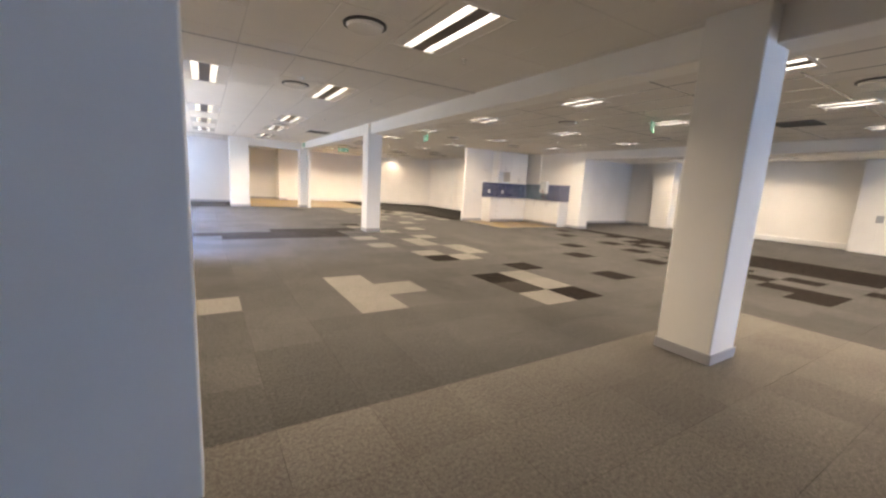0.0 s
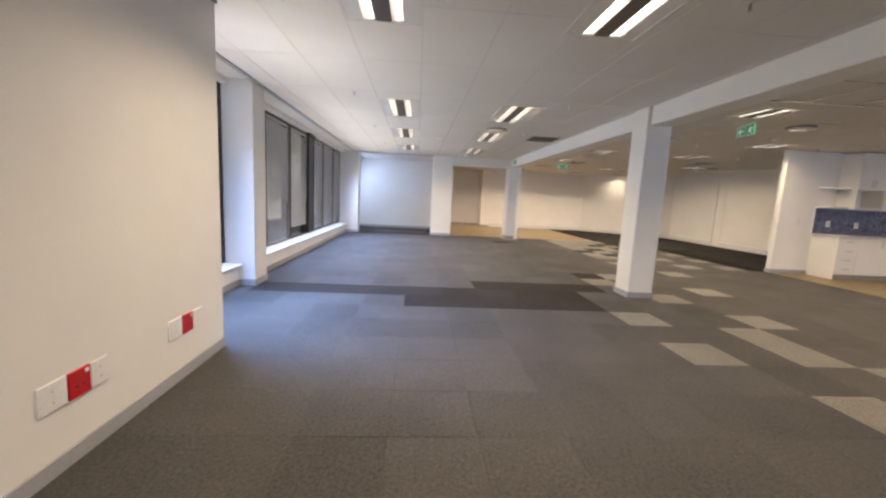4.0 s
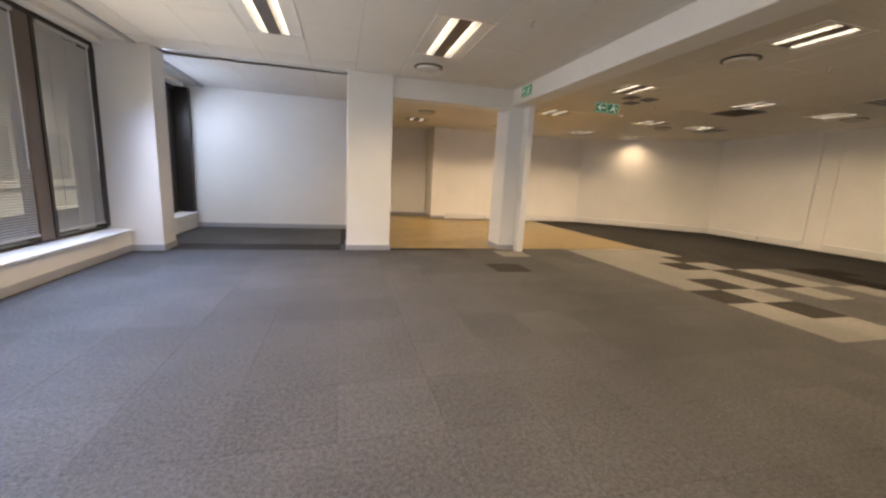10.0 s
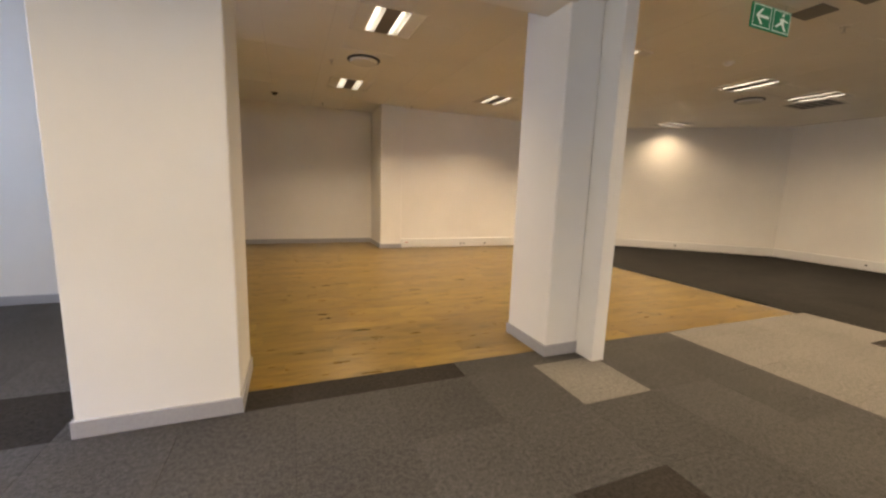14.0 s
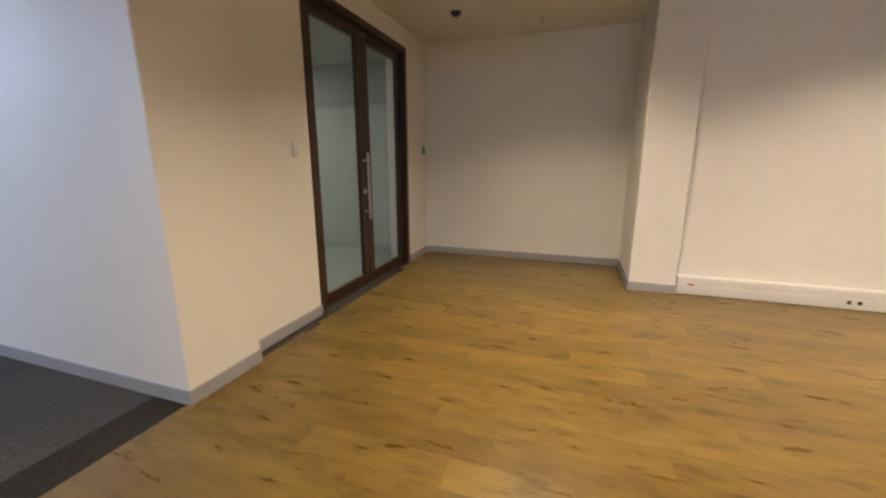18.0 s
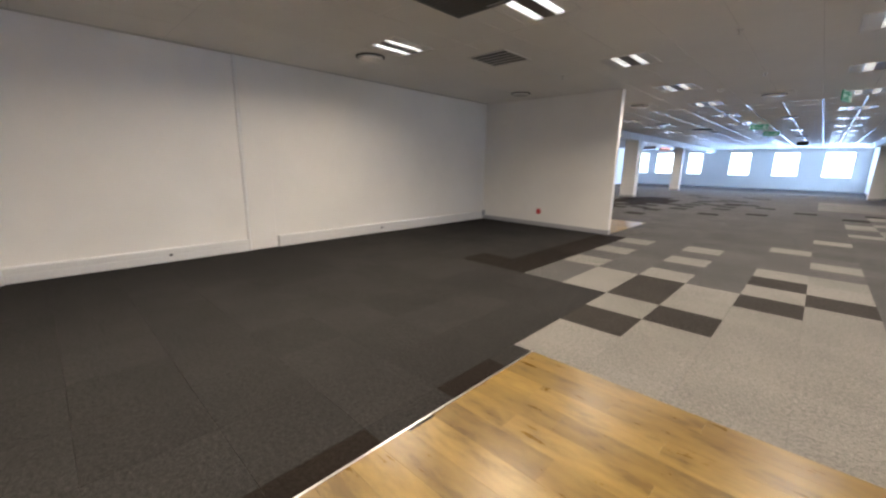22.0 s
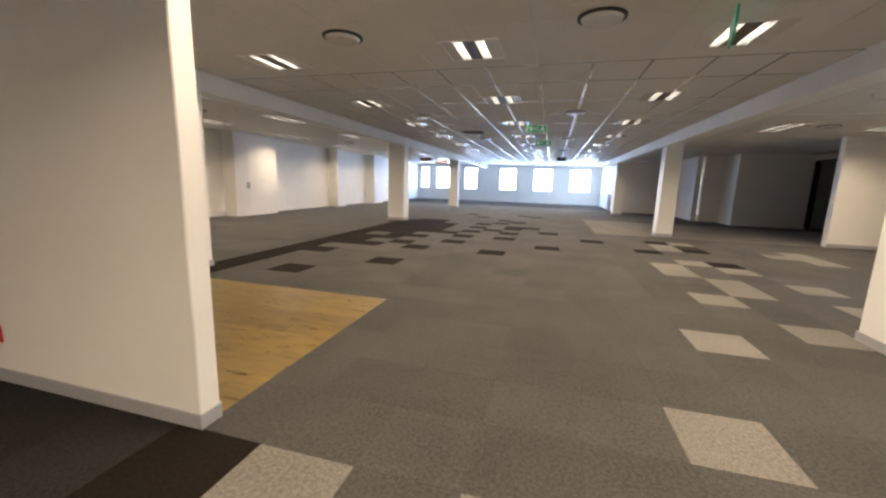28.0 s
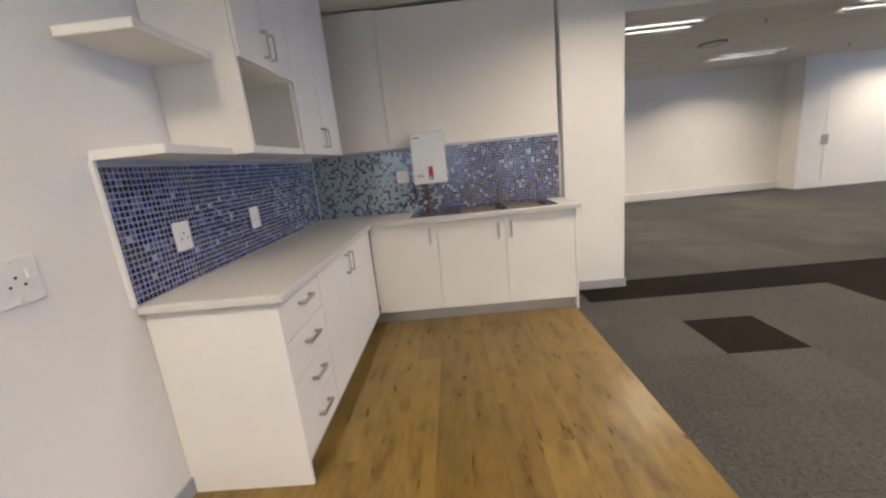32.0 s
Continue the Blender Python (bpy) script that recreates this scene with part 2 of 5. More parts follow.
WALL = paint("wall_paint", (0.80, 0.775, 0.735), 0.6)
WALL_N = paint("column_paint", (0.80, 0.785, 0.755), 0.55)
CEILM = paint("ceiling_board", (0.72, 0.695, 0.655), 0.75, 0.05, 0.15)
TBAR = plain("tee_bar_white", (0.80, 0.775, 0.735), 0.22)
TBAR2 = plain("tee_bar_gloss_white", (0.86, 0.86, 0.86), 0.26, 0.65)
SKIRT = plain("grey_skirting", (0.36, 0.36, 0.38), 0.5)
TRUNK = plain("white_trunking", (0.74, 0.73, 0.71), 0.45)
SILL = plain("white_sill", (0.78, 0.77, 0.74), 0.4)
C_GREY = carpet("carpet_grey", (0.077, 0.075, 0.073))
C_DARK = carpet("carpet_dark_grey", (0.040, 0.036, 0.033), sheen=0.012)
C_CHAR = carpet("carpet_charcoal", (0.030, 0.0285, 0.028), 0.1, sheen=0.012)
C_LIGHT = carpet("carpet_beige", (0.188, 0.178, 0.165), 0.08)
C_SOUTH = carpet("carpet_taupe", (0.145, 0.135, 0.125), 0.1)
C_BROWN = carpet("carpet_dark_brown", (0.018, 0.0145, 0.0125), 0.15, sheen=0.012)
CI_GREY = carpet("carpet_grey_run", (0.077, 0.075, 0.073), island=True)
CI_SOUTH = carpet("carpet_taupe_run", (0.145, 0.135, 0.125), 0.1, island=True)
CI_DARK = carpet("carpet_dark_run", (0.040, 0.036, 0.033), island=True, sheen=0.012)
CI_CHAR = carpet("carpet_charcoal_run", (0.030, 0.0285, 0.028), 0.1, island=True, sheen=0.012)
CI_LIGHT = carpet("carpet_beige_run", (0.188, 0.178, 0.165), 0.08, island=True)
CI_BROWN = carpet("carpet_brown_run", (0.018, 0.0145, 0.0125), 0.15, island=True, sheen=0.012)
OAK = wood_plank("oak_laminate")
SCREED = plain("screed", (0.06, 0.055, 0.05), 0.95)
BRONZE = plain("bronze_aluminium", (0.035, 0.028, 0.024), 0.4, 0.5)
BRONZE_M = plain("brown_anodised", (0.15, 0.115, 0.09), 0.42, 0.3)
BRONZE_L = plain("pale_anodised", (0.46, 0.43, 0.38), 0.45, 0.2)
DOORWOOD = plain("dark_door_frame", (0.045, 0.022, 0.014), 0.35, 0.0, 0.05, 30)
GLASS = glass("clear_glass")
DGLASS = glass("door_glass", (0.91, 0.935, 0.93))
SLAT = plain("blind_slat", (0.46, 0.455, 0.445), 0.4)
STEEL = plain("brushed_steel", (0.55, 0.54, 0.52), 0.28, 1.0)
SINKSTEEL = plain("sink_steel", (0.30, 0.27, 0.245), 0.22, 1.0)
CAB = plain("white_melamine", (0.82, 0.80, 0.765), 0.32, scale=3, low=0.97)
WTOP = plain("grey_white_worktop", (0.66, 0.64, 0.62), 0.3, 0, 0.01, 300)
PLASTIC = plain("white_plastic", (0.78, 0.77, 0.75), 0.35)
RED = plain("red_plastic", (0.50, 0.010, 0.015), 0.4)
BLACK = plain("black_plastic", (0.02, 0.02, 0.02), 0.45)
TUBE = glow("fluorescent_tube", (0.93, 0.95, 1.0), 6.0)
HOUSING = plain("lamp_reflector", (0.70, 0.68, 0.64), 0.25, 0.7)
DULLRED = plain("dull_red_board", (0.16, 0.02, 0.02), 0.5)
LAMPDARK = plain("lamp_centre_dark", (0.10, 0.075, 0.06), 0.4)
VENT = plain("grille_grey", (0.16, 0.155, 0.15), 0.6)
GREEN = glow("exit_green", (0.0, 0.19, 0.09), 0.2)
SIGNW = glow("exit_white", (0.75, 0.85, 0.80), 0.2)

MOSAIC_MATS = []
for nm, col in (("mosaic_navy", (0.005, 0.007, 0.045)), ("mosaic_blue", (0.011, 0.020, 0.13)), ("mosaic_slate", (0.10, 0.125, 0.24)), ("mosaic_pale", (0.30, 0.40, 0.48)), ("mosaic_aqua", (0.27, 0.40, 0.40))):
    MOSAIC_MATS.append(plain(nm, col, 0.06, 0.0, 0.0, 25, 0.8))
for m in MOSAIC_MATS:
    m.node_tree.nodes["Principled BSDF"].inputs["Specular IOR Level"].default_value = 0.6
GROUT = plain("mosaic_grout", (0.40, 0.41, 0.52), 0.8)
LOBBY = plain("lobby_plaster", (0.50, 0.53, 0.52), 0.7)
LOBBYF = plain("lobby_floor", (0.36, 0.41, 0.40), 0.25)
DOWNL = glow("downlight", (1.0, 0.97, 0.9), 25.0)
FACADE = paint("facade_render", (0.74, 0.72, 0.69), 0.85, 0.2, 0.3)
FACADE_L = paint("facade_band", (0.80, 0.79, 0.76), 0.85, 0.12, 0.2)
FPANE = plain("facade_glass", (0.30, 0.305, 0.31), 0.15)
HAZE = glow("bright_sky_backdrop", (0.80, 0.90, 1.0), 5.0)
BOILER = plain("boiler_enamel", (0.72, 0.74, 0.74), 0.25)
COPPER = plain("dull_copper_pipe", (0.20, 0.10, 0.06), 0.35, 0.8)
KICK = plain("aluminium_plinth", (0.50, 0.50, 0.50), 0.35, 0.6)
STREET = plain("asphalt", (0.05, 0.05, 0.05), 0.9, 0, 0.3, 8)

# ---------------- floor ----------------
floor = tagged(new("floor", mesh_of("floor", box_bm(-6.0, -17.0, -0.25, 17.5, 23.0, -0.012), SCREED)),
               "office floor laid with grey carpet tiles and oak laminate", "floor", kind="structure")

# cell (i, j) covers x from i/2 to i/2 + 0.5 and y from j/2 to j/2 + 0.5
LIGHT, BROWN, CHAR, DARK = set(), set(), set(), set()


def cells(kind, text):
    """Rows of y: x x x..., the low corner of each carpet tile in half metres."""
    for line in text.strip().splitlines():
        y, xs = line.split(":")
        for x in xs.split():
            a, _, b = x.partition("..")
            for i in range(int(round(float(a) * 2)), int(round(float(b or a) * 2)) + 1):
                kind.add((i, int(round(float(y) * 2))))


cells(LIGHT, """
16: 4.5..6
15.5: 3 4.5..6
15: 4.5..5.5
14.5: 4.5 5 6
14: 4.5 5 5.5 6.5
13.5: 4.5 5.5 6.5
13: 5 6 7
12.5: 4.5
12: 4.5 5 6 7
11: 4.5 6 7
10: 5
9.5: 3.5
9: 3
8.5: 4.5
8: 3.5
7: 2.5 4
6.5: 3.5
6: 2.5 3.5
5.5: 4
5: 3 4
4.5: 3.5
3.5: 1
3: -0.5 1 1.5 3.5
2.5: 1 3.5
2: 3
""")
cells(DARK, """
15: 6
14.5: 2.5 5.5
14: 6
13.5: 5 6
13: 4.5
12.5: 5
9.5: 3
8.5: 1..2.5
8: -2..2
7.5: 0..2
4: -1
2.5: 3
""")
cells(BROWN, """
14: 7.5 8
13.5: 7.5
13: 7.5
12.5: 7.5
12: 7.5
11.5: 7.5
11: 7.5
8: 10.5
7.5: 9.5 10.5
7: 10.5
6.5: 8.5 10.5
6: 10 10.5
5.5: 10.5
5: 7 8.5 9.5 10 10.5
4.5: 3 9 10 10.5
4: 6 8 9.5 10 10.5
3.5: 4 9 9.5 10.5
3: 3 7 8 9.5 10 10.5
2.5: 5 8.5 9 9.5 10 10.5
2: 3.5 7 8 9 9.5 10 10.5
1.5: 6 7.5 9 9.5 10 10.5
1: 7 8 9 9.5 10 10.5
0.5: 6.5 7 9 9.5 10 10.5
0: 8 9.5 10 10.5
-0.5: 7.5 9.5 10
-1: 7
-1.5: 7.5
-2.5: 8.5
-3.5: 6.5 9
-4: 7
""")


def region(x, y):
    """Which carpet lies at a point: its kind, or None on wood and beyond walls."""
    if (0.73 < x < 6.35 and 16.2 < y < 22.3) or (7.88 < x < 11.0 and 8.64 < y < 10.95):
        return None
    if (y > 18.4 and x < 0.8) or (y > 11 and x > 10.9):
        return None
    cell = (math.floor(x * 2), math.floor(y * 2))
    for kind, name in ((LIGHT, "light"), (BROWN, "brown"), (DARK, "dark")):
        if cell in kind:
            return name
    if 6.35 <= x < 6.5 and y > 16.2:
        return "brown" if 16.5 < y < 17.0 or 17.5 < y < 18.5 else "char"
    if (x > 8.0 and y > 11) or (x > 6.5 and y > 14.5):
        return "char"
    if y > 16.0 and x < 0.75:
        return "dark" if y < 16.5 or x > 0.5 else "grey"
    if 16 < y < 16.2 and 1 < x < 2.5:
        return "dark"
    if y < -10.5:
        return "dark"
    if -3.5 < y < 1.0 and x < 5.0:
        return "south"
    return "grey"


def tile_bm(bm, x0, y0, x1, y1, z0=-0.0025, z1=0.0, c=0.0009, mat=0, g=0.0003):
    """One carpet tile with eased top edges."""
    x0, y0, x1, y1 = x0 + g, y0 + g, x1 - g, y1 - g
    lo = [bm.verts.new((x, y, z0)) for x, y in ((x0, y0), (x1, y0), (x1, y1), (x0, y1))]
    hi = [bm.verts.new((x, y, z1)) for x, y in ((x0 + c, y0 + c), (x1 - c, y0 + c), (x1 - c, y1 - c), (x0 + c, y1 - c))]
    fs = [bm.faces.new(hi)] + [bm.faces.new((lo[k], lo[(k + 1) % 4], hi[(k + 1) % 4], hi[k])) for k in range(4)]
    for f in fs:
        f.material_index = mat

# ---------------- walls ----------------
def wall(name, label, x0, y0, x1, y1, z0=0.0, z1=CEIL, material=WALL, bevel=0.006):
    return solid(name, box_bm(x0, y0, z0 - 0.012 if z0 == 0 else z0, x1, y1, z1, bevel), material, label, "wall", kind="structure")


def skirting(x0, y0, x1, y1, h=0.085):
    return solid("baseboard", box_bm(x0, y0, 0.0, x1, y1, h, 0.004), SKIRT, "grey vinyl skirting at the foot of the wall", "baseboard", kind="structure")


# south-west entrance wall and wall with red sockets
wall("wall_entrance", "plain plastered wall end beside the entrance", -2.6, 0.68, -0.31, 0.88)
skirting(-1.72, 0.88, -0.31, 0.892)
wall("wall_sockets", "cream wall with red power sockets low down", -2.6, 3.32, -1.42, 6.2)
wall("wall_sockets_south", "cream wall stepping back beside the entrance", -2.6, 0.88, -1.72, 3.32)
skirting(-1.42, 3.308, -1.408, 6.2)
skirting(-1.72, 0.892, -1.708, 3.308), skirting(-1.72, 3.308, -1.42, 3.32)
# window wall: upstand below the sill, head above, piers
wall("wall_window_low", "low white wall under the window sill", -2.42, 6.17, XW, 18.4, 0, 0.27)
solid("window_sill", box_bm(-2.52, 6.17, 0.27, XW + 0.05, 18.4, 0.30, 0.008), SILL, "long white window sill over a low wall", "sill", kind="structure")
skirting(XW, 6.17, XW + 0.012, 15.88)
wall("wall_window_head", "plaster bulkhead over the windows", -2.75, 6.17, -2.3, 18.4, 2.56, CEIL + 0.05)
wall("pier_window", "white pier between the windows", -2.75, 8.25, -2.0, 8.65)
skirting(-2.2, 8.238, -2.0, 8.25), skirting(-2.0, 8.238, -1.988, 8.662)
wall("pier_window_end", "white pier at the end of the window row", -2.75, 15.9, -1.82, 16.3)
skirting(-2.2, 15.888, -1.82, 15.9), skirting(-1.82, 15.888, -1.808, 16.312)
# north-west bay
wall("wall_north_bay", "white end wall of the side bay", -2.75, 18.43, 0.755, 18.9)
skirting(-2.2, 18.418, 0.767, 18.43), skirting(0.755, 18.43, 0.767, 18.9)
wall("pillar", "broad white square pillar", 0.59, 16.0, 1.25, 16.5, material=WALL_N)
for a in ((0.578, 15.988, 1.262, 16.0), (1.25, 16.0, 1.262, 16.5), (0.578, 16.0, 0.59, 16.5)):
    skirting(*a)
# door wall: solid pieces round the double door
wall("wall_door_south", "cream wall beside the glazed double door", 0.40, 18.9, 0.655, 19.66)
wall("wall_door_north", "cream wall beyond the glazed double door", 0.40, 21.44, 0.655, 22.05)
wall("wall_door_head", "cream wall over the glazed double door", 0.40, 19.66, 0.655, 21.44, 2.43, CEIL)
skirting(0.655, 18.9, 0.667, 19.66), skirting(0.655, 21.44, 0.667, 22.05)
wall("wall_north_alcove", "white back wall of the alcove", 0.40, 22.05, 3.2, 22.4)
skirting(0.67, 22.038, 3.08, 22.05)
wall("pier_north", "white pier boxed out beside the alcove", 3.08, 21.14, 3.48, 22.4)
skirting(3.068, 21.128, 3.49, 21.14), skirting(3.068, 21.14, 3.08, 22.038)
wall("wall_north", "white wall lit in scallops by the lamps", 3.48, 21.20, 8.2, 21.4)
# diagonal wall
bm = bmesh.new()
p, q = Vector((7.95, 21.23, 0)), Vector((10.9, 18.84, 0))
n = Vector((q.y - p.y, -(q.x - p.x), 0)).normalized() * -0.2
quad = [p, q, q + n, p + n]
lo = [bm.verts.new((v.x, v.y, -0.012)) for v in quad]
hi = [bm.verts.new((v.x, v.y, CEIL)) for v in quad]
bm.faces.new(lo[::-1]), bm.faces.new(hi)
for k in range(4):
    bm.faces.new((lo[k], lo[(k + 1) % 4], hi[(k + 1) % 4], hi[k]))
bmesh.ops.recalc_face_normals(bm, faces=bm.faces)
solid("wall_diagonal", bm, WALL, "white wall set at an angle under a bright lamp", "wall", kind="structure")
wall("wall_east", "long white wall with trunking at its foot", XE, 10.95, XE + 0.2, 18.9)
# kitchen walls
wall("wall_kitchen", "free end of the cream partition beside the kitchen", 7.86, 10.88, XE, 11.0)
skirting(7.85, 11.0, 10.9, 11.012), skirting(7.848, 10.88, 7.86, 11.012), skirting(7.86, 10.868, 8.72, 10.88)
wall("wall_kitchen_back", "white kitchen wall behind the sink", XE, 8.62, XE + 0.2, 10.95)
wall("pier_kitchen", "white column at the end of the kitchen units", 10.84, 8.06, 11.28, 8.6, material=WALL_N)
skirting(10.828, 8.048, 11.292, 8.06), skirting(10.828, 8.06, 10.84, 8.6)
# east bay
wall("wall_bay_north", "white north wall of the east bay", XE + 0.2, 9.8, 16.4, 9.95)
skirting(XE + 0.2, 9.788, 16.2, 9.8), skirting(16.188, 8.46, 16.2, 9.79)
wall("wall_bay_east", "cream outer wall of the east bay", 16.2, -17.0, 16.4, 9.8)
for y0, y1 in ((7.68, 8.45), (0.5, 2.4), (-4.3, -3.6), (-8.6, -7.4)):
    wall("pier_bay", "shallow white pier on the outer wall", 15.75, y0, 16.21, y1)
# far south wall with its windows
wall("wall_south_low", "pale wall under the far windows", 3.0, -16.3, 16.4, -16.0, 0, 0.83)
wall("wall_south_head", "pale wall over the far windows", 3.0, -16.3, 16.4, -16.0, 2.42, CEIL)
S_OPEN = [(3.75, 5.15), (6.25, 7.6), (8.75, 10.0), (11.6, 12.6), (13.4, 14.8), (15.3, 16.0)]
edge = 3.0
for a, b in S_OPEN + [(16.4, 16.4)]:
    wall("wall_south_pier", "pale wall between the far windows", edge, -16.3, a, -16.0, 0.83, 2.42)
    edge = b
# dark bay on the south-west
wall("wall_dark_side", "grey wall in shade at the side", 2.9, -10.75, 3.1, -9.6)
wall("wall_dark_side_end", "pale wall beside the bright glazed door", 2.9, -17.0, 3.1, -11.75)
wall("wall_dark_side_head", "pale wall over the bright glazed door", 2.9, -11.75, 3.1, -10.75, 2.2, CEIL)
wall("wall_dark_back", "grey wall in shade of an unlit bay", -0.3, -5.9, 0.4, -5.7)
wall("wall_dark_step", "grey wall in shade stepping forward beside the glass panel", -2.6, -5.9, -0.3, -4.5)
wall("wall_dark_pier", "pale wall end of the unlit bay", 0.4, -9.6, 0.6, -5.9)
wall("wall_dark_rear", "grey wall in shade at the rear", 0.6, -9.8, 3.1, -9.6)
wall("wall_dark_west", "grey wall behind the entrance", -2.75, -3.05, -2.6, 0.9)
wall("wall_dark_west_end", "grey wall beside the dark framed glass panel", -2.75, -5.6, -2.6, -4.45)
wall("wall_dark_west_head", "grey wall over the dark framed glass panel", -2.75, -4.45, -2.6, -3.05, 2.42, CEIL)
wall("wall_dark_room", "pale wall of the room behind the glass panel", -4.4, -5.6, -4.25, -2.6)
wall("wall_dark_room_south", "pale wall of the room behind the glass panel", -4.25, -5.6, -2.75, -5.45)
wall("wall_dark_room_north", "pale wall of the room behind the glass panel", -4.25, -2.75, -2.75, -2.6)
solid("ceiling_room", box_bm(-4.4, -5.6, CEIL, -2.75, -2.6, CEIL + 0.1), CEILM, "plain ceiling of the room behind the glass", "ceiling", kind="structure")
wall("wall_outer_west", "outer wall beside the windows", -2.75, 0.9, -2.6, 6.17)

# ---------------- columns and beams ----------------
def column(label, x0, y0, x1, y1, strip=None):
    ob = thing("column", label, "column", "structural columns", kind="structure")
    part("shaft", box_bm(x0, y0, -0.012, x1, y1, CEIL, 0.008), WALL_N, ob)
    bm = bmesh.new()
    t = 0.012
    for a in ((x0 - t, y0 - t, x1 + t, y0), (x0 - t, y1, x1 + t, y1 + t), (x0 - t, y0, x0, y1), (x1, y0, x1 + t, y1)):
        add_box(bm, a[0], a[1], 0.0, a[2], a[3], 0.085, 0.003)
    part("skirting", bm, SKIRT, ob, "grey vinyl skirting")
    if strip:
        part("partition_post", box_bm(*strip[:2], -0.012, *strip[2:], BEAM + 0.003, 0.004), WALL_N, ob, "white partition post beside the column")
    return ob


column("square white column with grey skirting under the beam", 3.03, 0.36, 3.43, 0.78)
column("square white column with a partition post beside it", 3.15, 8.23, 3.504, 8.6, (3.40, 8.614, 3.514, 8.67))
column("white column with a partition post at the wood floor", 3.16, 16.1, 3.43, 16.6, (3.432, 15.93, 3.54, 16.64))
column("square white column under the beam", 3.05, -7.6, 3.45, -7.2)
column("square white column beside the dark carpet", 10.85, 0.15, 11.4, 0.6)
column("square white column far down the hall", 10.95, -7.6, 11.4, -7.2)


def beam(label, x0, y0, x1, y1, z0=BEAM):
    return solid("beam", box_bm(x0, y0, z0, x1, y1, CEIL + 0.02, 0.006), WALL_N, label, "beam", kind="structure")


beam("white boxed beam along the hall", 3.2, -9.6, 3.5, 16.3)
beam("white boxed beam over the wood floor", 0.6, 16.05, 3.2, 16.35, 2.33)
beam("white boxed beam along the east side", 10.86, -16.0, 11.2, 8.06)

# ---------------- ceiling ----------------
bm = bmesh.new()
add_box(bm, -2.9, -17.0, CEIL + 0.12, 17.0, 23.0, CEIL + 0.25, mat=1)


def around(rect, holes):
    """The rectangles that are left of rect once the lamp recesses are cut out."""
    left = [rect]
    for a, b, c, d in holes:
        out = []
        for x0, y0, x1, y1 in left:
            if c <= x0 or a >= x1 or d <= y0 or b >= y1:
                out.append((x0, y0, x1, y1))
                continue
            out += [r for r in ((x0, y0, min(a, x1), y1), (max(c, x0), y0, x1, y1),
                                (max(a, x0), y0, min(c, x1), b), (max(a, x0), d, min(c, x1), y1)) if r[2] - r[0] > 0.004 and r[3] - r[1] > 0.004]
        left = out
    return left


def sheet(x0, y0, x1, y1, z, mat=0):
    holes = [h for h in RECESS if h[2] > x0 and h[0] < x1 and h[3] > y0 and h[1] < y1]
    for a, b, p, q in around((x0, y0, x1, y1), holes):
        f = bm.faces.new([bm.verts.new(v) for v in ((a, b, z), (a, q, z), (p, q, z), (p, b, z))])
        f.material_index = mat


for i in range(-2, 9):
    for j in range(-9, 12):
        sheet(i * 2.0 - 0.9, j * 2.0 + 1.0, i * 2.0 + 1.1, j * 2.0 + 3.0, CEIL + 0.03, 1)


def ceil_tiles(x0, y0, x1, y1, w, l, g=0.0115, c=0.002):
    for i in range(math.ceil((x1 - x0) / w)):
        for j in range(math.ceil((y1 - y0) / l)):
            cell = (x0 + i * w + g, y0 + j * l + g, min(x0 + (i + 1) * w, x1) - g, min(y0 + (j + 1) * l, y1) - g)
            holes = [h for h in RECESS if h[2] > cell[0] and h[0] < cell[2] and h[3] > cell[1] and h[1] < cell[3]]
            for a, b, p, q in around(cell, holes):
                if p - a < 0.012 or q - b < 0.012:
                    continue
                lo = [bm.verts.new(v) for v in ((a, b, CEIL + 0.003), (p, b, CEIL + 0.003), (p, q, CEIL + 0.003), (a, q, CEIL + 0.003))]
                hi = [bm.verts.new(v) for v in ((a + c, b + c, CEIL), (p - c, b + c, CEIL), (p - c, q - c, CEIL), (a + c, q - c, CEIL))]
                bm.faces.new(hi[::-1])
                for k in range(4):
                    bm.faces.new((lo[(k + 1) % 4], lo[k], hi[k], hi[(k + 1) % 4]))


def tee_bars(x0, y0, x1, y1, w, l, z=CEIL + 0.0025, mat=1):
    for i in range(math.ceil((x1 - x0) / w) + 1):
        x = min(x0 + i * w, x1)
        sheet(x - 0.0125, y0, x + 0.0125, y1, z, mat)
    for j in range(math.ceil((y1 - y0) / l) + 1):
        y = min(y0 + j * l, y1)
        sheet(x0, y - 0.0125, x1, y + 0.0125, z, mat)


for r, gap in (((-2.3, -9.6, 3.2, 16.05), 0.006), ((3.5, 7.6, 10.82, 21.3), 0.0025), ((11.2, -16.0, 16.3, 9.9), 0.005), ((-2.3, 16.35, 3.5, 22.3), 0.0025)):
    ceil_tiles(*r, 0.6, 1.2, gap, 0.001)
    tee_bars(*r, 0.6, 1.2)
# the south of the hall keeps an older grid with proud glossy bars
ceil_tiles(3.5, -16.0, 10.82, 7.6, 0.6, 1.2)
tee_bars(3.5, -16.0, 10.82, 7.6, 0.6, 1.2, CEIL - 0.003, 2)
ceiling = solid("ceiling", bm, [CEILM, TBAR, TBAR2], "suspended ceiling of white boards in a metal grid", "ceiling", kind="structure")
